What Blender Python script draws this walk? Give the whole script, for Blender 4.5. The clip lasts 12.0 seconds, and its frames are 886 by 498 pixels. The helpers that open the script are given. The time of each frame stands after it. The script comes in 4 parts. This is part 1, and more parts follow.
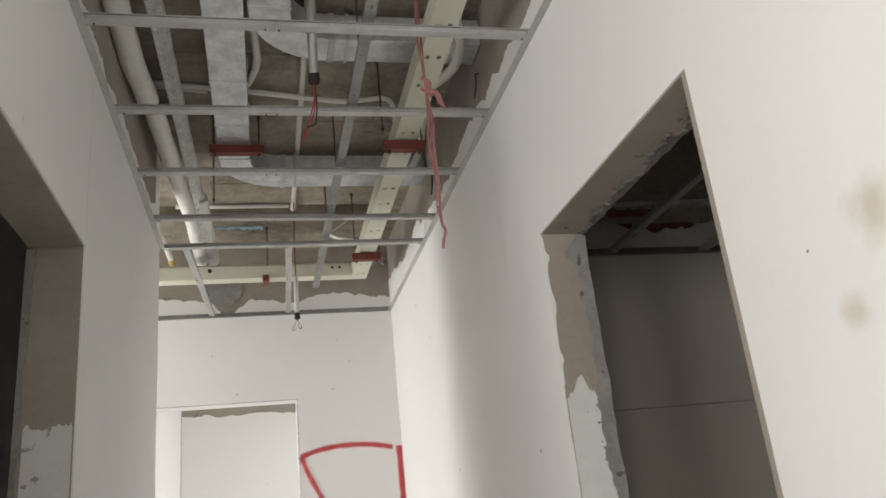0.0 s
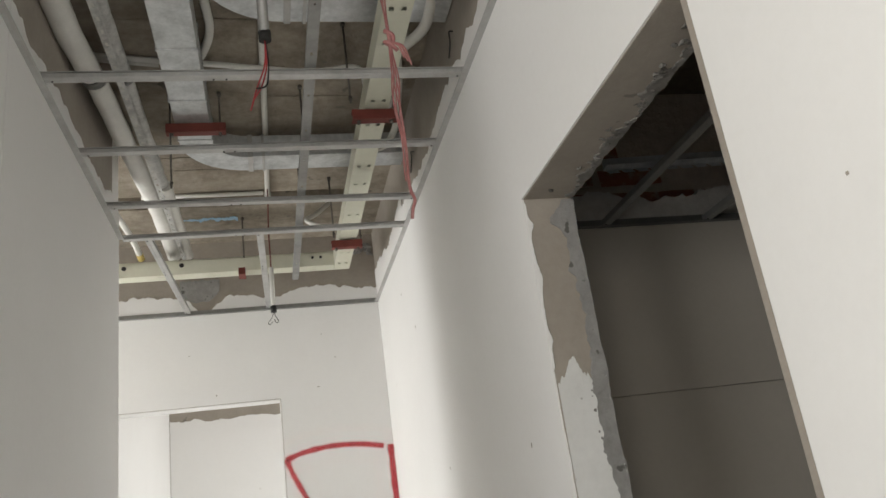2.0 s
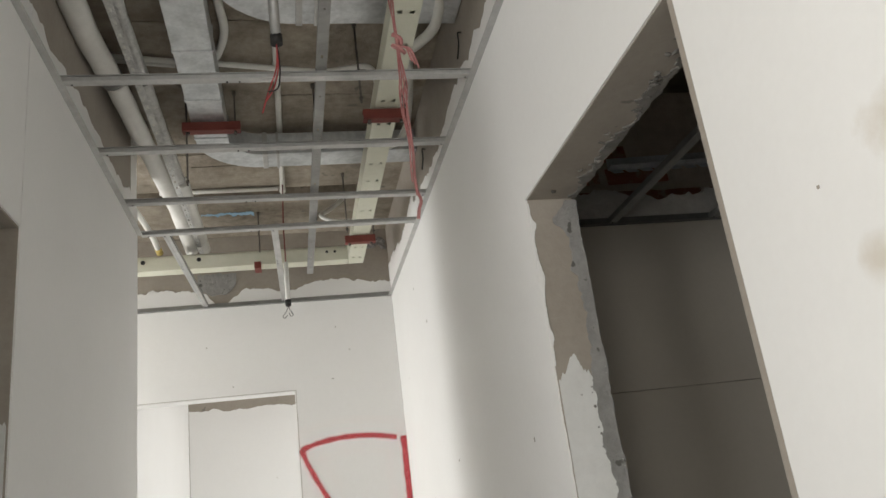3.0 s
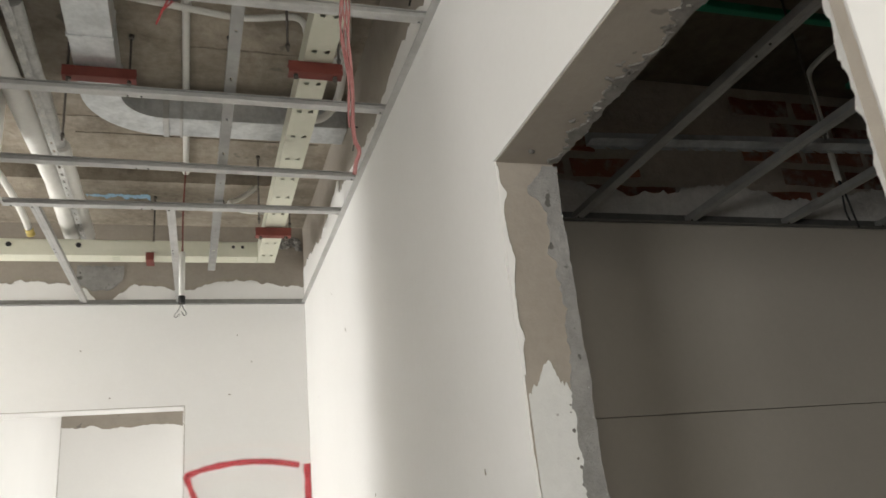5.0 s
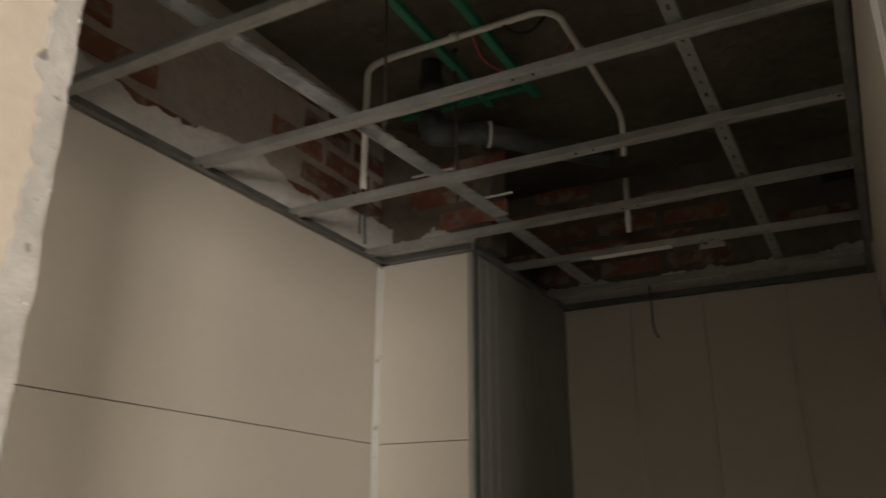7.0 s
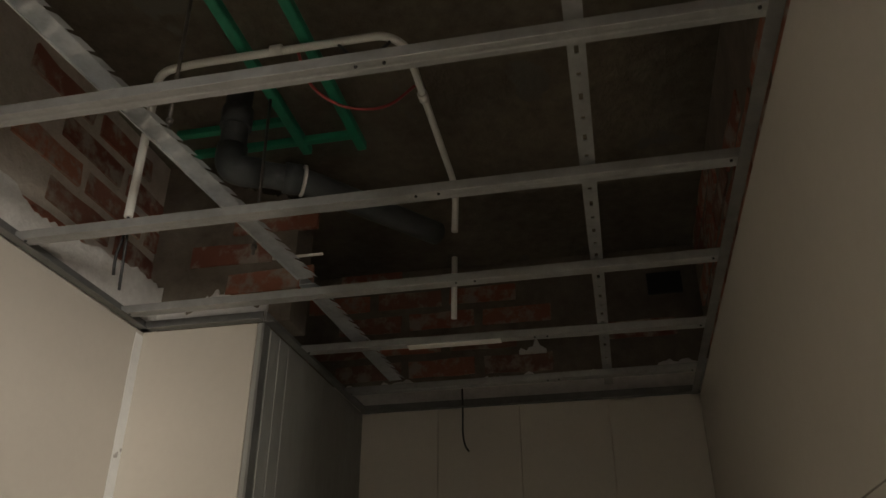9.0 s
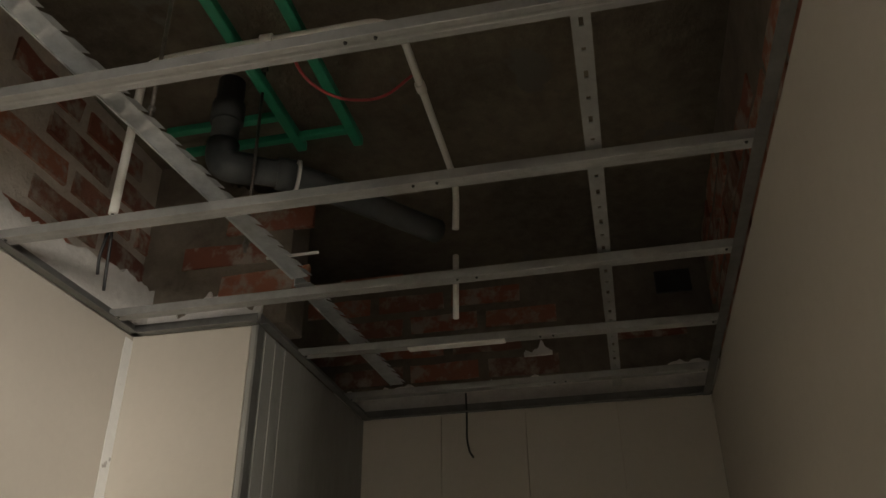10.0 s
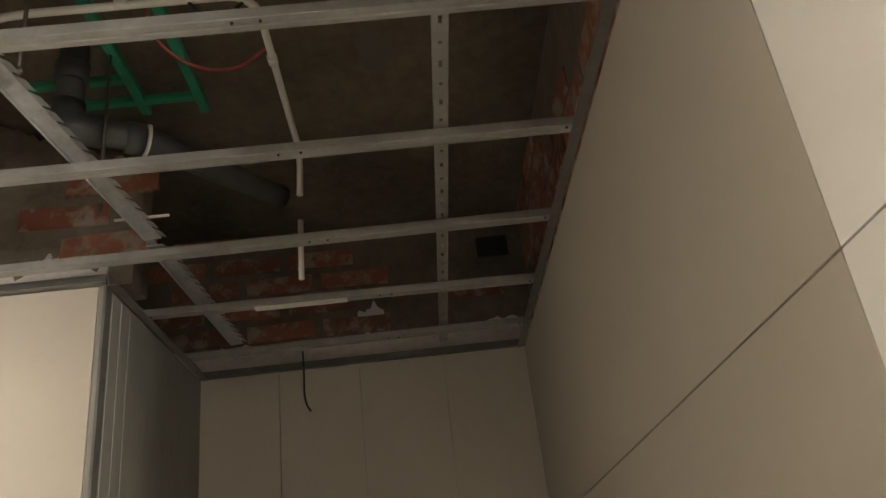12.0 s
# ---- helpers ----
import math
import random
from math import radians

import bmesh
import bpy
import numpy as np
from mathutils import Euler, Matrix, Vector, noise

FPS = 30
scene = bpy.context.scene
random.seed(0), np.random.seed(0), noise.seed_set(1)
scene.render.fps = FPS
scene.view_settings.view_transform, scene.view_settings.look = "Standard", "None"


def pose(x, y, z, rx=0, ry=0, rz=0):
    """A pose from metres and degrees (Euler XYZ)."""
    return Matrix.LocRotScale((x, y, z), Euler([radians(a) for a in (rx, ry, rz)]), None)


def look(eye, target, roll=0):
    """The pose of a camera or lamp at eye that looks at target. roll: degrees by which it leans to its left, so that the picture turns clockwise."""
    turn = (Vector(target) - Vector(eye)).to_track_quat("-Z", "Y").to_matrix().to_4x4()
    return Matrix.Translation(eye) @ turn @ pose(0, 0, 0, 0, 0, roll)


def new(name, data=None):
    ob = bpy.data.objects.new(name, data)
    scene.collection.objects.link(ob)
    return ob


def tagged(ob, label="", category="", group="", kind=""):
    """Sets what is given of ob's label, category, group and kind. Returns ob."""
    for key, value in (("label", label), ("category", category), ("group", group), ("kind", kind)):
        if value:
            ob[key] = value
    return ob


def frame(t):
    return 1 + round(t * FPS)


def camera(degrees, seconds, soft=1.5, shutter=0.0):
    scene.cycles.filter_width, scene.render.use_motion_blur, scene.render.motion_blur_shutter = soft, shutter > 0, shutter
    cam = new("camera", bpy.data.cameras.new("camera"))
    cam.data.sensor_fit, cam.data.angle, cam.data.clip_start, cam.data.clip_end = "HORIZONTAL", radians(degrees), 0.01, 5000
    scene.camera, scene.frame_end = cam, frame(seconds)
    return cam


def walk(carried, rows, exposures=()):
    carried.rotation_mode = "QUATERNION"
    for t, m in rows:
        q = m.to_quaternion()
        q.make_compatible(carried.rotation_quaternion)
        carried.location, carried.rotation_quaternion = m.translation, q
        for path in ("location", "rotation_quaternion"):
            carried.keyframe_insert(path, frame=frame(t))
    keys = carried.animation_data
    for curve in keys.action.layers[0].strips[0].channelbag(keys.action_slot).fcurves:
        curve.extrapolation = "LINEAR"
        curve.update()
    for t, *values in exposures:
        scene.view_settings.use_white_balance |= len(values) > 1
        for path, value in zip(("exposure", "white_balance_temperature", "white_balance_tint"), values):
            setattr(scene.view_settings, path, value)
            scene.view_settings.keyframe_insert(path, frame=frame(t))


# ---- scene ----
cam = camera(58.4, 12.0, shutter=0.4)
PATH = [
    (0, (-0.722, -1.854, 1.401), (-0.275, -0.02, 2.06), -6.1),
    (0.5, (-0.612, -1.733, 1.412), (-0.276, 0.122, 2.081), -6.8),
    (1, (-0.61, -1.65, 1.424), (-0.206, 0.189, 2.101), -5.7),
    (1.5, (-0.621, -1.601, 1.422), (-0.146, 0.223, 2.092), -5.7),
    (2, (-0.598, -1.62, 1.414), (-0.155, 0.217, 2.068), -8.0),
    (2.5, (-0.579, -1.655, 1.4), (-0.174, 0.196, 2.038), -8.7),
    (3, (-0.577, -1.679, 1.413), (-0.181, 0.175, 2.051), -7.4),
    (5, (-0.538, -1.221, 1.452), (0.069, 0.556, 2.141), -5.9),
    (5.5, (-0.478, -1.086, 1.445), (0.278, 0.637, 2.124), -4.2),
    (6, (-0.507, -0.928, 1.456), (0.645, 0.568, 2.118), -2.1),
    (6.5, (-0.472, -0.82, 1.433), (0.999, 0.363, 2.093), -1.3),
    (7, (-0.338, -0.703, 1.471), (1.319, 0.197, 2.14), 0.2),
    (7.5, (-0.255, -0.631, 1.493), (1.504, 0.0, 2.207), 1.1),
    (9.5, (0.089, -0.5, 1.529), (1.811, -0.142, 2.481), -0.3),
    (10, (0.103, -0.5, 1.532), (1.817, -0.122, 2.49), -0.6),
    (10.5, (0.073, -0.474, 1.507), (1.8, -0.108, 2.448), -1.3),
    (11, (0.016, -0.446, 1.479), (1.771, -0.278, 2.424), -2.5),
    (11.5, (-0.011, -0.446, 1.455), (1.778, -0.499, 2.346), -3.9),
    (12, (-0.04, -0.434, 1.457), (1.764, -0.521, 2.316), -7.0),
]
walk(cam, [(t, look(eye, target, roll)) for t, eye, target, roll in PATH],
     exposures=[(0, -0.46, 6450, 10), (3.2, -0.44, 6400, 9), (5.0, -0.2, 6500, 9), (5.5, -0.14, 6650, 11), (6.0, 0.1, 6900, 12), (6.5, 0.5, 7150, 13), (7.0, 1.05, 7350, 13), (7.5, 1.45, 7250, 12), (9.5, 1.2, 7250, 12), (10.5, 1.8, 7300, 11), (11.5, 2.12, 7400, 12), (12, 2.18, 7600, 13)])

# ---- world and light ----
world = bpy.data.worlds.new("world")
scene.world = world
world.use_nodes = True
sky = world.node_tree.nodes.new("ShaderNodeTexSky")
sky.sky_type = "NISHITA"
sky.sun_disc = False
sky.sun_elevation = radians(35)
sky.sun_rotation = radians(200)
world.node_tree.links.new(sky.outputs[0], world.node_tree.nodes["Background"].inputs[0])
world.node_tree.nodes["Background"].inputs[1].default_value = 0.1


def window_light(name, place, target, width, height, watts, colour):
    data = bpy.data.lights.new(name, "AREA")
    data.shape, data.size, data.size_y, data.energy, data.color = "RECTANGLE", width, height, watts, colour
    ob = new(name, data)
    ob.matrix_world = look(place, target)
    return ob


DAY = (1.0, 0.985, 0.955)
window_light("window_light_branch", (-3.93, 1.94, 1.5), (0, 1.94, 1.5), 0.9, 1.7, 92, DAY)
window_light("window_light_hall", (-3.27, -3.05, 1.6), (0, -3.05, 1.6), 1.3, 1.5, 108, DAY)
# Added fill from the south to lift the corridor walls; no known window.
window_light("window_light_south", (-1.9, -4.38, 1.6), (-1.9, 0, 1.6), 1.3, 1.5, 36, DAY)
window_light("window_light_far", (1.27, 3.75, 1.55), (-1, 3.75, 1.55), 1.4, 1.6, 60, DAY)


# ---- materials ----
def material(name, build, rough=0.8, metal=0.0):
    m = bpy.data.materials.new(name)
    m.use_nodes = True
    nt = m.node_tree
    b = nt.nodes["Principled BSDF"]
    b.inputs["Roughness"].default_value = rough
    b.inputs["Metallic"].default_value = metal
    build(nt, b)
    return m


def link(nt, a, b):
    nt.links.new(a, b)


def noise_node(nt, scale, detail=5, rough=0.6, stretch=None):
    co = nt.nodes.new("ShaderNodeNewGeometry").outputs["Position"]
    if stretch:
        mp = nt.nodes.new("ShaderNodeMapping")
        mp.inputs["Scale"].default_value = stretch
        link(nt, co, mp.inputs["Vector"])
        co = mp.outputs[0]
    n = nt.nodes.new("ShaderNodeTexNoise")
    n.inputs["Scale"].default_value = scale
    n.inputs["Detail"].default_value = detail
    n.inputs["Roughness"].default_value = rough
    link(nt, co, n.inputs["Vector"])
    return n.outputs["Fac"]


def ramp(nt, fac, stops):
    r = nt.nodes.new("ShaderNodeValToRGB")
    e = r.color_ramp.elements
    while len(e) < len(stops):
        e.new(0.5)
    for i, (p, c) in enumerate(stops):
        e[i].position = p
        e[i].color = (*c, 1)
    link(nt, fac, r.inputs[0])
    return r.outputs[0]


def mix(nt, fac, a, b, mode="MIX"):
    n = nt.nodes.new("ShaderNodeMix")
    n.data_type, n.blend_type = "RGBA", mode
    for value, socket in ((fac, n.inputs[0]), (a, n.inputs[6]), (b, n.inputs[7])):
        if isinstance(value, tuple):
            socket.default_value = (*value, 1)
        elif isinstance(value, (int, float)):
            socket.default_value = value
        else:
            link(nt, value, socket)
    return n.outputs[2]


def bump(nt, b, height, strength, distance):
    n = nt.nodes.new("ShaderNodeBump")
    n.inputs["Strength"].default_value = strength
    n.inputs["Distance"].default_value = distance
    link(nt, height, n.inputs["Height"])
    link(nt, n.outputs[0], b.inputs["Normal"])


def mottled(name, dark, light, big=1.5, small=30, rough=0.8, metal=0.0, relief=0.2, depth=0.004, specks=None, stretch=None):
    """Two scales of variation between two colours, fine relief, and specks or stains where wanted."""
    def build(nt, b):
        mid = tuple((x + y) / 2 for x, y in zip(dark, light))
        col = ramp(nt, noise_node(nt, big, 6, 0.65, stretch), [(0.32, dark), (0.5, mid), (0.68, light)])
        fine = noise_node(nt, small, 6, 0.7, stretch)
        col = mix(nt, 0.35, col, ramp(nt, fine, [(0.3, dark), (0.7, light)]))
        if specks:
            scale, level, colour = specks
            mask = ramp(nt, noise_node(nt, scale, 3, 0.5), [(level, (0, 0, 0)), (level + 0.025, (1, 1, 1))])
            col = mix(nt, mask, col, colour)
        link(nt, col, b.inputs["Base Color"])
        bump(nt, b, fine, relief, depth)
    return material(name, build, rough, metal)


def pieces(name, stops, rough=0.9):
    def build(nt, b):
        rnd = nt.nodes.new("ShaderNodeObjectInfo").outputs["Random"]
        col = ramp(nt, rnd, stops)
        fine = noise_node(nt, 45, 6, 0.7)
        col = mix(nt, ramp(nt, noise_node(nt, 18, 5), [(0.48, (0, 0, 0)), (0.62, (0.85, 0.85, 0.85))]), col, (0.36, 0.32, 0.27))
        link(nt, col, b.inputs["Base Color"])
        bump(nt, b, fine, 0.7, 0.01)
    return material(name, build, rough)


def add_stain(mat, place, radius, colour):
    """A damp tan stain with a cloudy outline on a painted wall."""
    nt = mat.node_tree
    b = nt.nodes["Principled BSDF"]
    before = b.inputs["Base Color"].links[0].from_socket
    geo = nt.nodes.new("ShaderNodeNewGeometry")
    dist = nt.nodes.new("ShaderNodeVectorMath")
    dist.operation = "DISTANCE"
    dist.inputs[1].default_value = place
    link(nt, geo.outputs["Position"], dist.inputs[0])
    cloud = nt.nodes.new("ShaderNodeMath")
    cloud.operation = "MULTIPLY_ADD"
    link(nt, noise_node(nt, 17, 5), cloud.inputs[0])
    cloud.inputs[1].default_value = radius * 1.6
    link(nt, dist.outputs["Value"], cloud.inputs[2])
    mask = ramp(nt, cloud.outputs[0], [(radius, (0.75, 0.75, 0.75)), (radius * 1.9, (0, 0, 0))])
    link(nt, mix(nt, mask, before, colour), b.inputs["Base Color"])


M_PAINT = mottled("white_wall_paint", (0.82, 0.81, 0.79), (0.87, 0.862, 0.845), 1.1, 60, 0.75, relief=0.12, depth=0.002, specks=(9, 0.77, (0.68, 0.66, 0.62)))
add_stain(M_PAINT, (0, -1.10, 1.715), 0.045, (0.60, 0.53, 0.43))
add_stain(M_PAINT, (0, -1.03, 1.60), 0.03, (0.63, 0.57, 0.48))
M_SKIM = mottled("grey_white_filler", (0.62, 0.62, 0.60), (0.74, 0.74, 0.72), 7, 50, 0.85, relief=0.4, specks=(26, 0.645, (0.36, 0.345, 0.32)))
M_RENDER = mottled("brown_cement_render", (0.30, 0.265, 0.225), (0.40, 0.36, 0.31), 4, 60, 0.95, relief=0.35, specks=(16, 0.73, (0.22, 0.20, 0.18)))
M_CEMENT = mottled("grey_cement", (0.21, 0.205, 0.195), (0.38, 0.37, 0.355), 9, 60, 0.95, relief=0.6, depth=0.010, specks=(24, 0.63, (0.12, 0.115, 0.105)))
# Dark tone puts the shade of small pits into the cement colour.
M_DARKCEMENT = mottled("dark_pitted_cement", (0.13, 0.122, 0.11), (0.27, 0.255, 0.235), 30, 90, 0.95, relief=0.6, depth=0.008)
M_SLAB = mottled("bare_concrete", (0.13, 0.107, 0.078), (0.50, 0.44, 0.36), 3.4, 26, 0.95, relief=0.8, depth=0.012, specks=(6, 0.66, (0.20, 0.18, 0.15)))


def board_marks(mat, across, dark):
    """Streaks left by formwork boards: long thin bands of a darker tone."""
    nt = mat.node_tree
    b = nt.nodes["Principled BSDF"]
    before = b.inputs["Base Color"].links[0].from_socket
    streak = ramp(nt, noise_node(nt, 1.0, 4, 0.55, across), [(0.36, (0.55, 0.55, 0.55)), (0.47, (0, 0, 0))])
    link(nt, mix(nt, streak, before, dark), b.inputs["Base Color"])


board_marks(M_SLAB, (0.7, 4.5, 1), (0.20, 0.17, 0.13))
# Slab concrete with the dimness of the room ceiling in its colour.
M_ROOMSLAB = mottled("shaded_concrete", (0.053, 0.043, 0.031), (0.205, 0.175, 0.13), 3.2, 26, 0.95, relief=0.7, depth=0.01, specks=(6, 0.66, (0.13, 0.12, 0.10)))
# Unseen floor; its tone is raised to bounce more light up the walls.
M_FLOOR = mottled("pale_screed", (0.42, 0.405, 0.38), (0.55, 0.53, 0.495), 1.7, 40, 0.9, relief=0.3)
M_BOARD = mottled("cement_board", (0.445, 0.41, 0.355), (0.50, 0.465, 0.405), 1.3, 50, 0.85, relief=0.08, depth=0.002, specks=(14, 0.79, (0.42, 0.38, 0.33)))
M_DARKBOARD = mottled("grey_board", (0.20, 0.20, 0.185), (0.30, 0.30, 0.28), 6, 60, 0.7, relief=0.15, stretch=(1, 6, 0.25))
M_GALV = mottled("galvanised_steel", (0.40, 0.40, 0.39), (0.60, 0.60, 0.59), 9, 45, 0.5, 0.55, relief=0.08, depth=0.002)
# Dull zinc tone; on the room channels it carries shade as colour.
M_DULL = mottled("dull_shaded_zinc", (0.24, 0.24, 0.23), (0.40, 0.40, 0.39), 9, 45, 0.55, 0.5, relief=0.1, depth=0.002)
M_DUCT = mottled("galvanised_duct", (0.40, 0.42, 0.43), (0.78, 0.80, 0.81), 14, 60, 0.42, 0.6, relief=0.12, depth=0.003)
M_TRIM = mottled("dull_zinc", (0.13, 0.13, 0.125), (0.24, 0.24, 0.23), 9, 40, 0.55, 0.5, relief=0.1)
M_PVC = mottled("white_plastic", (0.70, 0.69, 0.64), (0.80, 0.79, 0.75), 5, 40, 0.5, relief=0.05)
M_WRAP = mottled("white_pipe_lagging", (0.66, 0.65, 0.61), (0.80, 0.79, 0.75), 12, 40, 0.7, relief=0.3, depth=0.006)
M_FOIL = mottled("foil_lagging", (0.45, 0.45, 0.44), (0.82, 0.82, 0.80), 22, 70, 0.38, 0.5, relief=0.9, depth=0.012)
M_TRAY = mottled("cream_painted_tray", (0.62, 0.62, 0.50), (0.72, 0.715, 0.60), 6, 40, 0.55, relief=0.06)
M_REDOX = mottled("red_oxide_paint", (0.14, 0.028, 0.02), (0.21, 0.045, 0.032), 14, 60, 0.6, relief=0.2)
M_SPRAY = mottled("red_spray_paint", (0.80, 0.085, 0.11), (0.88, 0.16, 0.18), 20, 120, 0.7, relief=0.05)
def mist(name, opacity):
    m = mottled(name, (0.80, 0.10, 0.12), (0.88, 0.18, 0.20), 20, 120, 0.8, relief=0.05)
    nt = m.node_tree
    b = nt.nodes["Principled BSDF"]
    link(nt, ramp(nt, noise_node(nt, 160, 3), [(0.35, (opacity * 0.4,) * 3), (0.65, (opacity * 1.4,) * 3)]), b.inputs["Alpha"])
    return m


M_MIST = mist("thin_red_overspray", 0.42)
M_HAZE = mist("faint_red_overspray", 0.16)
M_PINK = mottled("pink_wire", (0.33, 0.10, 0.10), (0.50, 0.25, 0.235), 30, 90, 0.5, relief=0.05)
M_REDWIRE = mottled("red_wire", (0.40, 0.04, 0.045), (0.52, 0.09, 0.09), 30, 90, 0.45, relief=0.05)
M_BLACK = mottled("black_rubber", (0.012, 0.012, 0.012), (0.03, 0.03, 0.03), 20, 90, 0.6, relief=0.05)
M_ROD = mottled("threaded_rod", (0.10, 0.09, 0.08), (0.22, 0.20, 0.18), 40, 120, 0.5, 0.7, relief=0.4)
M_GREEN = mottled("green_paint", (0.01, 0.20, 0.11), (0.02, 0.30, 0.17), 8, 50, 0.5, relief=0.05)
M_GREYPVC = mottled("grey_drain_plastic", (0.04, 0.046, 0.048), (0.085, 0.092, 0.092), 7, 50, 0.5, relief=0.05)
M_BLUE = mottled("blue_chalk", (0.20, 0.42, 0.62), (0.42, 0.58, 0.70), 25, 70, 0.9, relief=0.05)
M_YELLOW = mottled("yellow_plug", (0.48, 0.37, 0.10), (0.60, 0.46, 0.15), 20, 60, 0.5, relief=0.05)
M_PLASTER = mottled("grey_plaster", (0.48, 0.465, 0.44), (0.72, 0.70, 0.67), 5, 40, 0.95, relief=0.6, depth=0.01)
M_MORTAR = mottled("old_mortar", (0.36, 0.31, 0.265), (0.60, 0.54, 0.475), 6, 35, 0.95, relief=0.7, depth=0.012)
# Darker copy of the mortar: wall shade is put into its colour.
M_SHADEMORTAR = mottled("shaded_mortar", (0.10, 0.08, 0.062), (0.23, 0.195, 0.155), 6, 35, 0.95, relief=0.7, depth=0.012)
M_BRICK = pieces("red_brick", [(0.0, (0.18, 0.065, 0.042)), (0.35, (0.28, 0.10, 0.06)), (0.65, (0.36, 0.14, 0.085)), (1.0, (0.18, 0.095, 0.07))])


# ---- building helpers ----
def box(bm, lo, hi, bevel=0.0):
    c = [(a + b) / 2 for a, b in zip(lo, hi)]
    s = [abs(b - a) for a, b in zip(lo, hi)]
    vs = bmesh.ops.create_cube(bm, size=1, matrix=Matrix.Translation(c) @ Matrix.Diagonal((*s, 1)))["verts"]
    if bevel:
        es = list({e for v in vs for e in v.link_edges})
        bmesh.ops.bevel(bm, geom=es, offset=bevel, segments=2, affect="EDGES", profile=0.6)
    return bm


def boxes(*spans, bevel=0.0):
    bm = bmesh.new()
    for lo, hi in spans:
        box(bm, lo, hi, bevel)
    return bm


def smooth_path(points, radius, steps=5):
    """Rounds the inner corners of a run of straight pieces."""
    ps = [Vector(p) for p in points]
    out = [ps[0]]
    for a, b, c in zip(ps, ps[1:], ps[2:]):
        r = min(radius, (a - b).length / 2.1, (c - b).length / 2.1)
        p, q = b + (a - b).normalized() * r, b + (c - b).normalized() * r
        for i in range(steps + 1):
            k = i / steps
            out.append(p * (1 - k) ** 2 + b * 2 * k * (1 - k) + q * k ** 2)
    out.append(ps[-1])
    return out


def tube(points, radius, sides=10, rounded=0.0, lumps=0.0, bm=None):
    bm = bm or bmesh.new()
    ps = smooth_path(points, rounded) if rounded else [Vector(p) for p in points]
    rings, side = [], None
    for i, p in enumerate(ps):
        d = (ps[min(i + 1, len(ps) - 1)] - ps[max(i - 1, 0)]).normalized()
        if side is None:
            side = d.orthogonal().normalized()
        side = (side - d * side.dot(d)).normalized()
        up = d.cross(side)
        ring = []
        for k in range(sides):
            a = 2 * math.pi * k / sides
            r = radius * (1 + lumps * noise.noise(p * 9 + Vector((k * 0.7, 0, 0))))
            ring.append(bm.verts.new(p + (side * math.cos(a) + up * math.sin(a)) * r))
        rings.append(ring)
    for a, b in zip(rings, rings[1:]):
        for k in range(sides):
            bm.faces.new((a[k], a[(k + 1) % sides], b[(k + 1) % sides], b[k]))
    bm.faces.new(rings[0][::-1])
    bm.faces.new(rings[-1])
    for f in bm.faces:
        f.smooth = len(f.verts) == 4
    return bm


def dense(a, b, n):
    a, b = Vector(a), Vector(b)
    return [a.lerp(b, i / n) for i in range(n + 1)]


def mesh_of(name, bm, mat):
    bmesh.ops.recalc_face_normals(bm, faces=bm.faces[:])
    me = bpy.data.meshes.new(name)
    bm.to_mesh(me)
    bm.free()
    me.materials.append(mat)
    return me


def part(name, bm, mat, parent, label=""):
    ob = new(name, mesh_of(name, bm, mat))
    ob.parent = parent
    if parent is not None:
        ob.matrix_parent_inverse = Matrix.Translation(-parent.location)
    return tagged(ob, label)


def thing(name, base, label, category, group="", kind=""):
    ob = new(name)
    ob.location = base
    ob.empty_display_size = 0.05
    return tagged(ob, label, category, group, kind)


def solid(name, bm, mat, label, category, group="", kind=""):
    return tagged(new(name, mesh_of(name, bm, mat)), label, category, group, kind)


def sheet(low, high, n, lift, axis):
    """A thin coat between two edge functions of u in 0..1 that return points; lift is its thickness along an axis."""
    bm = bmesh.new()
    off = Vector([lift if i == axis else 0 for i in range(3)])
    cols = []
    for i in range(n + 1):
        u = i / n
        a, b = Vector(low(u)), Vector(high(u))
        cols.append([bm.verts.new(p) for p in (a, b, b + off, a + off)])
    for p, q in zip(cols, cols[1:]):
        for k in range(4):
            bm.faces.new((p[k], p[(k + 1) % 4], q[(k + 1) % 4], q[k]))
    bm.faces.new(cols[0])
    bm.faces.new(cols[-1][::-1])
    return bm


def rag(v, size, seed, freq=9.0):
    """An uneven edge: slow waves with sharp small breaks."""
    return size * (noise.noise((v * freq, seed, 0.3)) + 0.5 * noise.noise((v * freq * 4, seed, 5.1)) + 0.3 * noise.noise((v * freq * 13, seed, 9.7)))


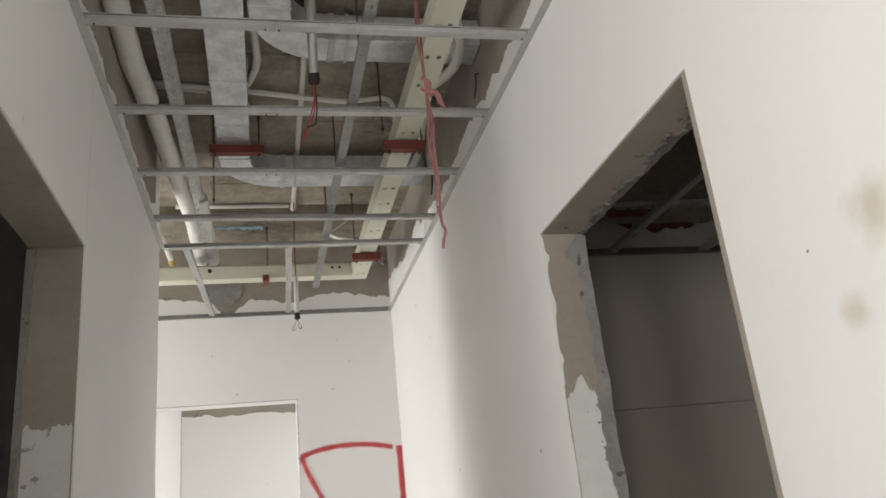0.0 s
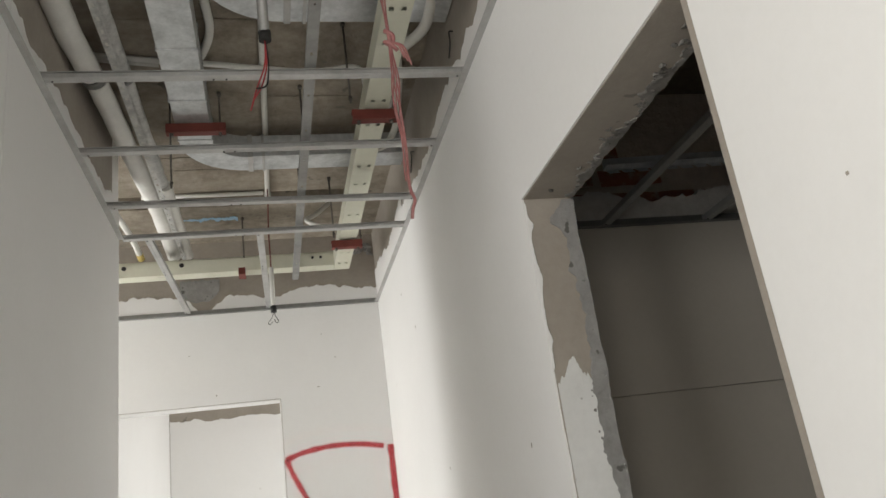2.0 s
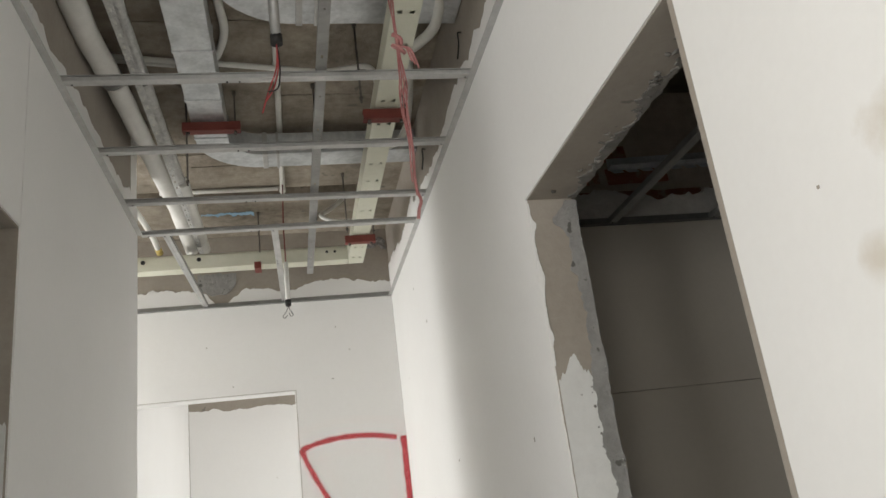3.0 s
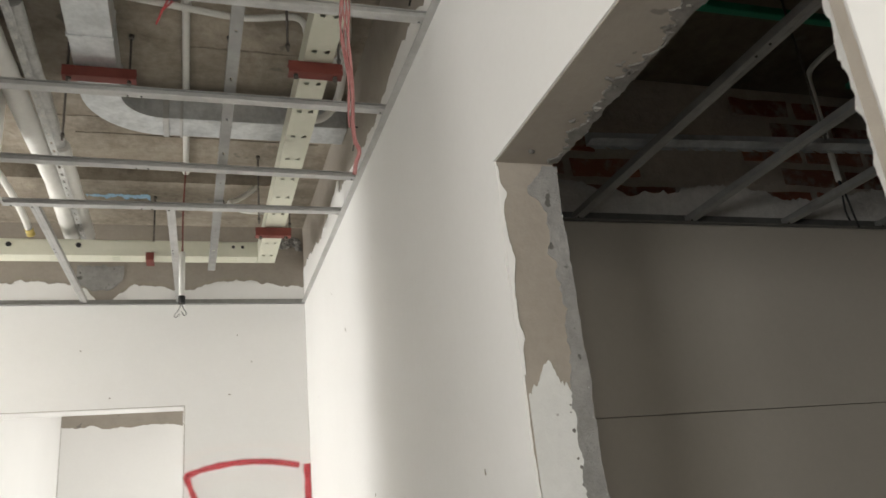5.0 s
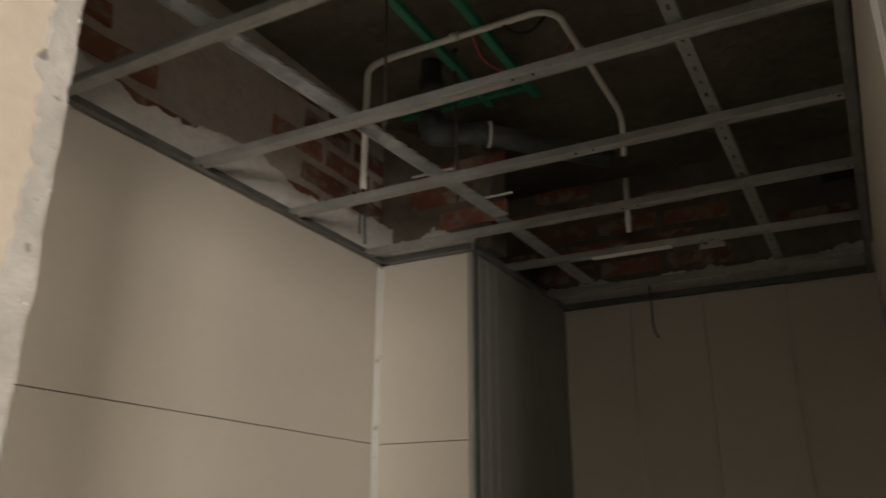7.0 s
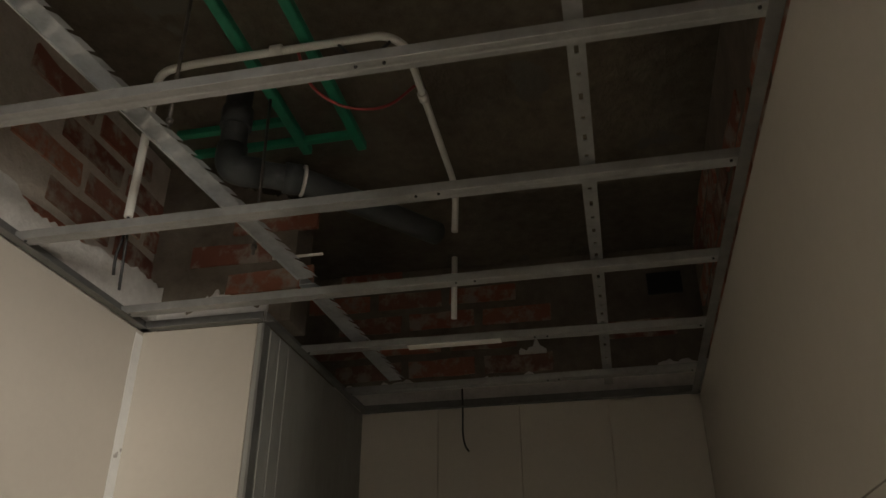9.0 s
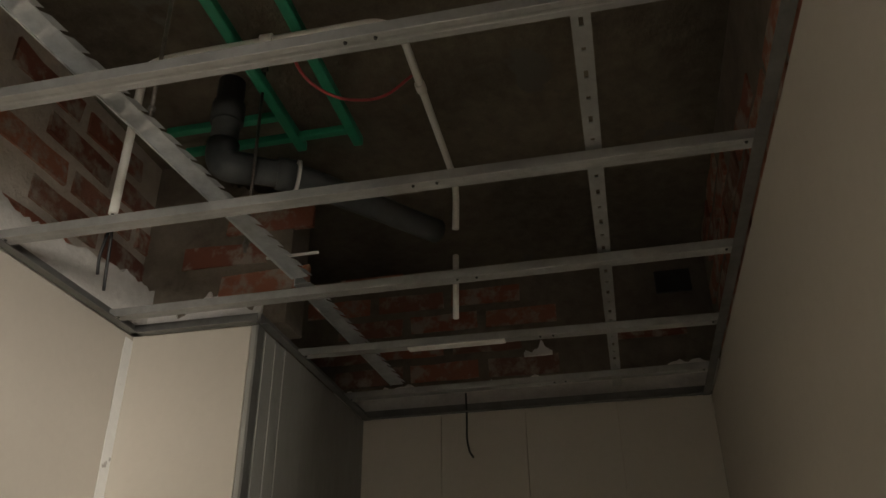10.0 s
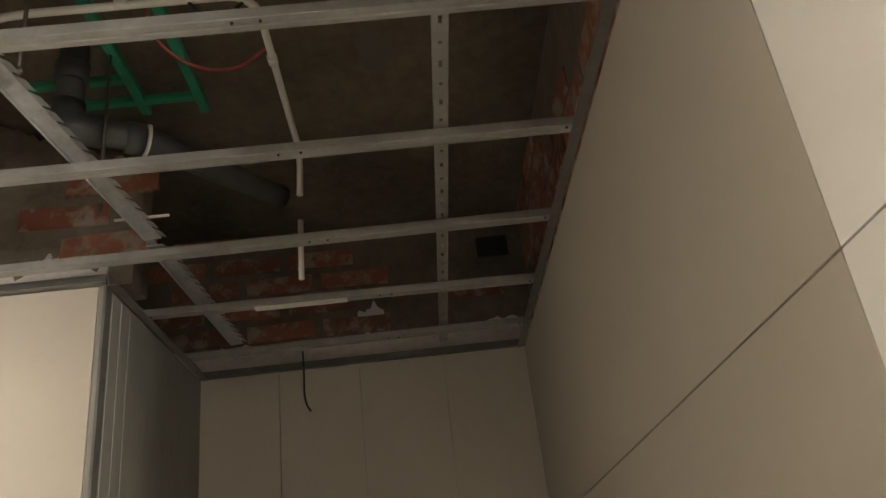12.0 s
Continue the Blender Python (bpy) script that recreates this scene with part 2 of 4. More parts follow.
def perforated(width, length, holes, thick=0.002):
    """A plate along y with rectangular holes (x, y, w, h), lying at z = 0."""
    xs = sorted({-width / 2, width / 2, *[x - w / 2 for x, y, w, h in holes], *[x + w / 2 for x, y, w, h in holes]})
    ys = sorted({0.0, length, *[y - h / 2 for x, y, w, h in holes], *[y + h / 2 for x, y, w, h in holes]})
    bm = bmesh.new()
    solid_cell = {}
    for i in range(len(xs) - 1):
        for j in range(len(ys) - 1):
            cx, cy = (xs[i] + xs[i + 1]) / 2, (ys[j] + ys[j + 1]) / 2
            solid_cell[i, j] = not any(abs(cx - x) < w / 2 and abs(cy - y) < h / 2 for x, y, w, h in holes)
    grid = {(i, j, k): bm.verts.new((x, y, k * thick)) for i, x in enumerate(xs) for j, y in enumerate(ys) for k in (0, 1)}
    for (i, j), there in solid_cell.items():
        if not there:
            continue
        corners = ((i, j), (i + 1, j), (i + 1, j + 1), (i, j + 1))
        bm.faces.new([grid[(*c, 0)] for c in corners][::-1])
        bm.faces.new([grid[(*c, 1)] for c in corners])
        for c, d, n in zip(corners, corners[1:] + corners[:1], ((i, j - 1), (i + 1, j), (i, j + 1), (i - 1, j))):
            if not solid_cell.get(n):
                bm.faces.new((grid[(*c, 0)], grid[(*d, 0)], grid[(*d, 1)], grid[(*c, 1)]))
    return bm


def moved(bm, m):
    bmesh.ops.transform(bm, matrix=m, verts=bm.verts[:])
    return bm


# ---- plan ----
CEIL, GRID, ROOM_GRID = 3.0, 2.6, 2.22
RC = 2.725
WEST, EAST, FAR = -1.135, 0.0, 2.512
THICK = 0.115
HEAD, DOOR_A, DOOR_B = 2.1, -0.772, 0.0

# floor and slabs
solid("floor", boxes(((-4.2, -4.6, -0.1), (3.4, 5.2, 0.0))), M_FLOOR, "pale cement screed floor, unseen, brightened to bounce light", "floor", kind="structure")
solid("ceiling_corridor", boxes(((-4.2, -4.6, CEIL), (THICK, 1.88, 3.2)), ((-4.2, 1.88, 3.1), (-0.15, 2.03, 3.2)), ((-0.15, 1.88, CEIL), (THICK, 2.03, 3.2)), ((-4.2, 2.03, CEIL), (THICK, 5.2, 3.2)), ((THICK, FAR, CEIL), (1.5, 5.2, 3.2))),
      M_SLAB, "bare stained concrete slab over the corridor", "ceiling", kind="structure")
solid("ceiling_room", boxes(((THICK, -1.0, RC), (2.9, 0.9, 2.95))), M_ROOMSLAB, "concrete slab over the small room, colour darkened for its shade", "ceiling", kind="structure")

# walls, bare, with their openings
solid("wall_east", boxes(((0, DOOR_B, 0), (THICK, FAR, CEIL)), ((0, -4.4, 0), (THICK, DOOR_A, CEIL)), ((0, DOOR_A, HEAD), (THICK, DOOR_B, CEIL))),
      M_RENDER, "brown rendered wall with a rough door opening", "wall", kind="structure")
LDOOR_A, LDOOR_B, LHEAD = -0.68, 0.051, 2.116
solid("wall_west", boxes(((WEST - 0.12, LDOOR_B, 0), (WEST, 1.27, CEIL)), ((WEST - 0.12, LDOOR_A, LHEAD), (WEST, LDOOR_B, CEIL))),
      M_RENDER, "brown rendered wall with a doorway into a dark room", "wall", kind="structure")
solid("wall_branch", boxes(((-4.0, 1.27, 0), (WEST, 1.39, CEIL))), M_PAINT, "white painted wall of the side corridor", "wall", kind="structure")
FD_A, FD_B, FD_HEAD = -1.5, -0.555, 2.128
solid("wall_far", boxes(((FD_B, FAR, 0), (THICK, FAR + 0.1, CEIL)), ((-4.0, FAR, 0), (FD_A, FAR + 0.1, CEIL)), ((FD_A, FAR, FD_HEAD), (FD_B, FAR + 0.1, CEIL))),
      M_RENDER, "brown rendered end wall with a doorway", "wall", kind="structure")
solid("wall_dark_room", boxes(((-2.9, -0.68, 0), (-2.8, 1.27, CEIL))), M_RENDER, "unlit rendered walls of the dark side room", "wall", kind="structure")


def window_wall(name, lo, hi, wlo, whi, along):
    """An end wall with a window through it: frame, sill and pane."""
    bm = bmesh.new()
    a, b = (0, 1) if along == "x" else (1, 0)
    def span(u0, u1, z0, z1):
        p, q = list(lo), list(hi)
        p[a], q[a], p[2], q[2] = u0, u1, z0, z1
        box(bm, p, q)
    span(lo[a], wlo[0], 0, hi[2])
    span(whi[0], hi[a], 0, hi[2])
    span(wlo[0], whi[0], 0, wlo[1])
    span(wlo[0], whi[0], whi[1], hi[2])
    w = solid(name, bm, M_PAINT, "unseen white painted end wall with a window opening", "wall", kind="structure")
    return w


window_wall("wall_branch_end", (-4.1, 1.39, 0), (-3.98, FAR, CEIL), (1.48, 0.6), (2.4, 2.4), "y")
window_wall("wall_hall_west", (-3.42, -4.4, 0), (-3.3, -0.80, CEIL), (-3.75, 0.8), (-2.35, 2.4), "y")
# Unseen wall; its opening is added to hold the south fill lamp.
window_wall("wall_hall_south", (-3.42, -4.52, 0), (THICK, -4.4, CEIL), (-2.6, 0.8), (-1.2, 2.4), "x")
solid("wall_hall_north", boxes(((-3.42, -0.80, 0), (WEST, LDOOR_A, CEIL))), M_PAINT, "white painted wall of the hall", "wall", kind="structure")

# space behind the far doorway
BEY = 4.96
solid("wall_beyond", boxes(((-1.5, BEY, 0), (1.4, BEY + 0.1, CEIL))), M_RENDER, "rendered wall seen through the far doorway", "wall", kind="structure")
solid("wall_beyond_west", boxes(((-1.5, FAR + 0.1, 0), (-1.39, BEY, CEIL))), M_PAINT, "white painted side wall past the far doorway", "wall", kind="structure")
solid("wall_beyond_south", boxes(((THICK, FAR, 0), (1.4, FAR + 0.1, CEIL))), M_PAINT, "white painted wall past the far doorway", "wall", kind="structure")
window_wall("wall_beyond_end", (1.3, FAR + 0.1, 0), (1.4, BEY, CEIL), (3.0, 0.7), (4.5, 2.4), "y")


# ---- paint coats with uneven edges ----
def coat(name, parent_label, bm, mat=None):
    return solid(name, bm, mat or M_PAINT, parent_label, "paint coat", kind="structure")


def east_top(y):
    return 2.70 + rag(y, 0.05, 2.2, 3.0) + (0.05 if y > 1.5 else 0.0)


L = 0.004
coat("paint_east_north", "white paint coat with a torn top edge", sheet(lambda u: (0, 0.004 + u * (FAR - 0.006), HEAD), lambda u: (0, 0.004 + u * (FAR - 0.006), east_top(u * FAR)), 260, -L, 0))
coat("paint_east_jamb", "white paint coat broken along the door edge", sheet(lambda u: (0, 0.003 + rag(u * 2.1, 0.010, 4.4, 7.0), u * HEAD), lambda u: (0, FAR - 0.004, u * HEAD), 200, -L, 0))
coat("paint_east_over", "white paint coat above the doorway", sheet(lambda u: (0, -4.39 + u * 4.394, HEAD + 0.002), lambda u: (0, -4.39 + u * 4.394, 2.70 + rag(-4.39 + u * 4.394, 0.05, 2.2, 3.0)), 400, -L, 0))


def south_edge(z):
    return rag(z, 0.010, 8.1, 6.0) + rag(z, 0.006, 3.7, 30.0)


coat("paint_east_south", "white paint coat up to the worn door edge", boxes(((-L, -4.39, 0), (0, DOOR_A - 0.02, HEAD + 0.002))))


def worn_arris(n=420):
    """The broken, splayed corner of the near jamb: a prism whose nose wanders from height to height."""
    bm = bmesh.new()
    rows = []
    for i in range(n + 1):
        z = (HEAD - 0.001) * i / n
        e = south_edge(z)
        plan = ((-L, DOOR_A - 0.02), (0.030 + 0.3 * e, -0.741 + e), (0.088, -0.746), (THICK + 0.002, -0.746), (THICK + 0.002, DOOR_A - 0.02))
        rows.append([bm.verts.new((x, y, z)) for x, y in plan])
    for p, q in zip(rows, rows[1:]):
        for k in range(5):
            bm.faces.new((p[k], p[(k + 1) % 5], q[(k + 1) % 5], q[k]))
    bm.faces.new(rows[0])
    bm.faces.new(rows[-1][::-1])
    return bm


coat("paint_arris_south", "white painted door edge, worn and chipped", worn_arris())
coat("paint_west_north", "white paint coat with a torn top edge", sheet(lambda u: (WEST, 0.055 + u * 1.333, 0), lambda u: (WEST, 0.055 + u * 1.333, 2.70 + rag(u, 0.05, 6.0, 3.0)), 160, L, 0))
coat("paint_west_over", "white paint coat above the dark doorway", sheet(lambda u: (WEST, LDOOR_A + u * 0.731, LHEAD + 0.004), lambda u: (WEST, LDOOR_A + u * 0.731, 2.70 + rag(u, 0.05, 7.0, 3.0)), 90, L, 0))
coat("paint_west_south", "white paint coat of the corridor wall", sheet(lambda u: (WEST, -0.80 + u * 0.118, 0), lambda u: (WEST, -0.80 + u * 0.118, 2.72), 20, L, 0))


def far_top(x):
    dip = -0.08 * math.exp(-((x + 0.90) / 0.08) ** 2)
    return 2.695 + rag(x, 0.036, 3.3, 4.5) + dip


coat("paint_far_upper", "white paint coat with a torn top edge", sheet(lambda u: (-3.97 + u * 3.965, FAR, FD_HEAD + 0.003), lambda u: (-3.97 + u * 3.965, FAR, far_top(-3.97 + u * 3.965)), 420, -L, 1))
coat("paint_far_lower", "white paint coat beside the doorway", sheet(lambda u: (FD_B + 0.003, FAR, u * (FD_HEAD + 0.003)), lambda u: (-0.005, FAR, u * (FD_HEAD + 0.003)), 10, -L, 1))
coat("paint_far_west", "white paint coat of the side corridor", sheet(lambda u: (-3.97, FAR, u * (FD_HEAD + 0.003)), lambda u: (FD_A - 0.003, FAR, u * (FD_HEAD + 0.003)), 10, -L, 1))
coat("paint_far_soffit", "white paint coat under the doorway head", sheet(lambda u: (FD_A, FAR - L + u * 0.1, FD_HEAD), lambda u: (FD_B, FAR - L + u * 0.1, FD_HEAD), 4, -L, 2))
coat("paint_far_reveal", "white paint coat in the doorway reveal", sheet(lambda u: (FD_B, FAR + u * 0.1, 0), lambda u: (FD_B, FAR + u * 0.1, FD_HEAD - L), 4, -L, 0))
coat("paint_beyond", "white paint coat with a torn top edge", sheet(lambda u: (-1.386 + u * 2.68, BEY, 0), lambda u: (-1.386 + u * 2.68, BEY, 2.44 + rag(u * 2.7, 0.035, 5.2, 3.0)), 160, -L, 1))

# door reveals of the small room
def filler_top(u):
    return 1.668 + 0.052 * math.exp(-((u - 0.45) / 0.24) ** 2) + rag(u, 0.016, 3.9, 7.0)


coat("filler_reveal_north", "grey white filler with a torn upper edge on the reveal", sheet(lambda u: (0.003 + u * 0.092, 0, 0), lambda u: (0.003 + u * 0.092, 0, filler_top(u)), 40, -0.003, 1), M_SKIM)


def bell(v, mid, half):
    return math.exp(-((v - mid) / half) ** 2)


def cement_edge(z):
    """The ragged inner limit of the cement band: broad under the head and beside the filler."""
    return 0.092 + rag(z, 0.015, 2.9, 6.0) + rag(z, 0.006, 1.2, 40.0) - 0.034 * bell(z, 2.045, 0.03) - 0.012 * bell(z, 1.925, 0.015) - 0.010 * bell(z, 1.60, 0.1)


def paint_return(z):
    """How far the wall paint has run round the arris."""
    return 0.001 + 0.010 * bell(z, 2.035, 0.014) + 0.008 * bell(z, 1.905, 0.035) + 0.007 * bell(z, 1.765, 0.016) + 0.003 * abs(rag(z, 1.0, 6.6, 25.0))


coat("cement_reveal_north", "rough grey cement along the reveal edge", sheet(lambda u: (cement_edge(u * 2.094), 0, u * 2.094), lambda u: (THICK + 0.003 + rag(u * 2.1, 0.005, 9.0, 16.0), 0, u * 2.094), 420, -0.0045, 1), M_CEMENT)
coat("paint_return_north", "white paint runs curling round the door edge", sheet(lambda u: (-0.0042, 0.001, 1.70 + u * 0.39), lambda u: (paint_return(1.70 + u * 0.39), 0.001, 1.70 + u * 0.39), 160, -0.0045, 1), M_PAINT)
coat("cement_reveal_head", "rough cement along the door head, darkened for its pits", sheet(lambda u: (0.098 + rag(u, 0.026, 7.9, 9.0) + rag(u, 0.010, 2.4, 45.0), DOOR_A + u * 0.76, HEAD), lambda u: (THICK + 0.003 + rag(u, 0.006, 1.0, 24.0), DOOR_A + u * 0.76, HEAD), 420, -0.003, 2), M_DARKCEMENT)


def crumbs(spots, seed):
    """Small broken lumps: squashed uneven balls at (x, y, z, size, squash axis)."""
    bm = bmesh.new()
    for i, (x, y, z, size, axis) in enumerate(spots):
        flat = [1.0, 1.0, 1.0]
        flat[axis] = 0.3
        vs = bmesh.ops.create_icosphere(bm, subdivisions=2, radius=size, matrix=Matrix.Translation((x, y, z)) @ Matrix.Diagonal((*flat, 1)))["verts"]
        for v in vs:
            v.co += Vector(noise.noise_vector(v.co * 120 + Vector((seed + i, 0, 0)))) * size * 0.9
    return bm


random.seed(31)
spots = []
for k in range(46):
    y = random.uniform(-0.74, -0.16)
    spots.append((0.098 + random.uniform(-0.024, 0.012) * (1 + 0.4 * math.sin(y * 17)), y, HEAD - 0.003, random.uniform(0.003, 0.008), 2))
spots.append((0.050, -0.05, HEAD - 0.001, 0.008, 2))
# Flat dark crumbs stand in for shaded pits along the door head.
solid("cement_lumps_head", crumbs(spots, 2.0), M_DARKCEMENT, "flat dark crumbs drawn for the pits along the door head", "cement lumps", kind="stuff")
spots = [(cement_edge(z) + random.uniform(-0.012, 0.008), -0.003, z, random.uniform(0.0015, 0.0045), 1) for z in [1.45 + 0.22 * random.random() ** 0.6 for k in range(9)] + [random.gauss(1.34, 0.03) for k in range(9)]]
# Dark crumbs again, imitating the holes in the reveal filler.
solid("cement_crumbs_reveal", crumbs(spots, 7.0), M_DARKCEMENT, "flat dark crumbs drawn for the pits in the filler", "cement lumps", kind="stuff")
spots = [(THICK + random.uniform(-0.004, 0.003), -0.004, random.uniform(1.2, 2.08), random.uniform(0.001, 0.0028), 0) for k in range(14)]
solid("filler_beads", crumbs(spots, 11.0), M_SKIM, "pale filler beads along the inner door edge", "filler beads", kind="stuff")
coat("cement_patch_far", "round dark cement patch low in the bare band", sheet(lambda u: (-1.03 + u * 0.20, FAR, 2.745 - 0.075 * math.sqrt(max(0.0, 1 - (2 * u - 1) ** 2)) + rag(u, 0.008, 2.0, 8.0)), lambda u: (-1.03 + u * 0.20, FAR, 2.79 + rag(u, 0.01, 5.0, 8.0)), 50, -0.006, 1), M_CEMENT)
spots = [(random.uniform(-0.13, -0.01), FAR - 0.006, random.uniform(2.88, 2.94), random.uniform(0.008, 0.02), 1) for k in range(18)]
solid("rubble_far", crumbs(spots, 17.0), M_CEMENT, "crumbled masonry in the corner above the cable tray", "rubble", kind="stuff")
coat("cement_reveal_south", "rough grey cement along the near reveal edge", sheet(lambda u: (0.094 + rag(u * 2.1, 0.008, 12.9, 6.0), -0.746, u * 2.094), lambda u: (THICK + 0.004 + rag(u * 2.1, 0.004, 19.0, 11.0), -0.746, u * 2.094), 160, 0.006, 1), M_CEMENT)
coat("filler_reveal_west", "grey white filler on the dark doorway reveal", sheet(lambda u: (WEST - 0.003 - u * 0.10, LDOOR_B, 0), lambda u: (WEST - 0.003 - u * 0.10, LDOOR_B, 1.69 + rag(u, 0.02, 2.5, 5.0)), 30, -0.003, 1), M_SKIM)
coat("cement_reveal_west", "rough cement edge of the dark doorway", sheet(lambda u: (WEST - 0.104 + rag(u * 2.1, 0.012, 4.1, 6.0), LDOOR_B, u * 2.11), lambda u: (WEST - 0.123, LDOOR_B, u * 2.11), 120, -0.005, 1), M_CEMENT)

# red sprayed mark on the end wall
def ribbon(points, width, y):
    ps = smooth_path(points, 0.06, 6)
    bm = bmesh.new()
    pairs = []
    fine = []
    for a, b in zip(ps, ps[1:]):
        n = max(1, int((b - a).length / 0.012))
        fine += [a.lerp(b, i / n) for i in range(n)]
    fine.append(ps[-1])
    for i, p in enumerate(fine):
        d = (fine[min(i + 1, len(fine) - 1)] - fine[max(i - 1, 0)]).normalized()
        s = Vector((-d.z, 0, d.x)) * width / 2 * (1 + 0.35 * noise.noise((i * 0.3, 0, 0)))
        pairs.append([bm.verts.new(q) for q in (p + s, p - s, p - s + Vector((0, -0.0012, 0)), p + s + Vector((0, -0.0012, 0)))])
    for p, q in zip(pairs, pairs[1:]):
        for k in range(4):
            bm.faces.new((p[k], p[(k + 1) % 4], q[(k + 1) % 4], q[k]))
    bm.faces.new(pairs[0])
    bm.faces.new(pairs[-1][::-1])
    return bm


YW = FAR - L
mark = thing("spray_mark", (-0.28, YW, 1.6), "red spray-painted arc and lines on the white end wall", "graffiti")
STROKES = (("arc", 0.014, [(-0.545, YW, 1.822), (-0.48, YW, 1.845), (-0.38, YW, 1.863), (-0.28, YW, 1.868), (-0.16, YW, 1.860), (-0.055, YW, 1.838)]),
           ("stroke", 0.013, [(-0.545, YW, 1.826), (-0.52, YW, 1.755), (-0.47, YW, 1.65), (-0.36, YW, 1.45)]),
           ("stroke", 0.020, [(-0.020, YW, 1.842), (-0.019, YW, 1.70), (-0.018, YW, 1.40)]))
for k, (kind, width, points) in enumerate(STROKES):
    core = part(kind, ribbon([(x, y - 0.0006 * k, z) for x, y, z in points], width, YW), M_SPRAY, mark)
    part("overspray", ribbon([(x, y - 0.0018 - 0.0004 * k, z) for x, y, z in points], width + 0.008, YW), M_MIST, core, "thin red overspray")
    part("overspray", ribbon([(x, y - 0.0034 - 0.0004 * k, z) for x, y, z in points], width + 0.017, YW), M_HAZE, core, "faint red overspray")

# ---- corridor ceiling frame ----
def channel_bm(length, width=0.027, height=0.018, wall=0.0015, lip=0.012):
    """A pressed C channel along x from 0: flat underside at z = 0, web at the back, open and lipped to the front."""
    w, h = width / 2, height
    prof = [(-w, lip), (-w, 0.0008), (-w + 0.0008, 0), (-w * 0.25, 0), (-w * 0.15, 0.0007), (w * 0.15, 0.0007), (w * 0.25, 0), (w - 0.0008, 0), (w, 0.0008), (w, h - 0.0008), (w - 0.0008, h), (-w, h), (-w, h - 0.003)]
    inner = [(-w + wall, lip), (-w + wall, wall + 0.0008), (-w + wall + 0.0006, wall), (-w * 0.25, wall), (-w * 0.15, wall + 0.0007), (w * 0.15, wall + 0.0007), (w * 0.25, wall), (w - wall - 0.0006, wall), (w - wall, wall + 0.0008),
             (w - wall, h - wall - 0.0008), (w - wall - 0.0006, h - wall), (-w + wall, h - wall), (-w + wall, h - 0.003)]
    bm = bmesh.new()
    rows = []
    for x in (0.0, length):
        rows.append([bm.verts.new((x, y, z)) for y, z in prof] + [bm.verts.new((x, y, z)) for y, z in inner[::-1]])
    n = len(rows[0])
    for k in range(n):
        bm.faces.new((rows[0][k], rows[0][(k + 1) % n], rows[1][(k + 1) % n], rows[1][k]))
    m = len(prof)
    for row in rows:
        for k in range(m - 1):
            bm.faces.new((row[k], row[k + 1], row[n - 2 - k], row[n - 1 - k]))
    return bm


def furring(base, length, turn, label, group, width=0.042, screws=True, mat=None):
    ch = thing("ceiling_channel", base, label, "ceiling channel", group)
    ch.rotation_euler = (0, 0, radians(turn))
    m = new("channel", mesh_of("channel", channel_bm(length, width), mat or M_GALV))
    m.parent = ch
    if screws:
        for x in (0.025, length * 0.38, length * 0.41, length - 0.02):
            bm = bmesh.new()
            bmesh.ops.create_cone(bm, cap_ends=True, segments=8, radius1=0.0020, radius2=0.0028, depth=0.003, matrix=Matrix.Translation((x, 0.006, -0.0012)))
            s = new("screw", mesh_of("screw", bm, M_BLACK))
            s.parent = ch
    return ch


BARS = ((-0.168, -0.168), (0.256, 0.250), (0.668, 0.670), (1.076, 1.106), (1.392, 1.390))
for i, (y_west, y_east) in enumerate(BARS):
    furring((WEST + 0.016, y_west + 0.012, GRID + 0.003 + 0.001 * (i % 2)), 1.108, math.degrees(math.atan2(y_east - y_west, 1.1)), "galvanised steel channel crossing the open corridor ceiling", "corridor ceiling channels", width=0.027)
furring((-1.03, 1.40, GRID + 0.006), 1.085, 87.9, "galvanised steel channel running to the end wall", "end ceiling channels", width=0.027)
furring((-0.605, 1.40, GRID + 0.006), 1.085, 88.9, "galvanised steel channel running to the end wall", "end ceiling channels", width=0.027)


def wall_angle(name, a, b, side, z, mat, label):
    """An L profile: a leg on the wall, a thin leg out over the ceiling line. side: the way into the room."""
    a, b, s = Vector((*a, z)), Vector((*b, z)), Vector((*side, 0))
    t = thing(name, (a + b) / 2, label, "wall angle", "perimeter ceiling angles")
    for leg, d0, d1, z0, z1 in (("wall_leg", 0.0045, 0.0065, 0.0, 0.026), ("ceiling_leg", 0.0065, 0.024, 0.0, 0.002)):
        bm = bmesh.new()
        ring = []
        for p in (a, b):
            ring.append([bm.verts.new(p + s * d + Vector((0, 0, h))) for d, h in ((d0, z0), (d1, z0), (d1, z1), (d0, z1))])
        for k in range(4):
            bm.faces.new((ring[0][k], ring[0][(k + 1) % 4], ring[1][(k + 1) % 4], ring[1][k]))
        bm.faces.new(ring[0])
        bm.faces.new(ring[1][::-1])
        part(leg, bm, mat, t)
    return t


wall_angle("wall_angle", (EAST, -0.9), (EAST, FAR - 0.03), (-1, 0), GRID, M_GALV, "thin galvanised angle screwed along the white wall")
wall_angle("wall_angle", (WEST, -0.9), (WEST, 1.385), (1, 0), GRID, M_GALV, "thin galvanised angle screwed along the white wall")
wall_angle("wall_angle", (-3.5, FAR), (-0.004, FAR), (0, -1), GRID, M_DULL, "dull zinc angle along the end wall")

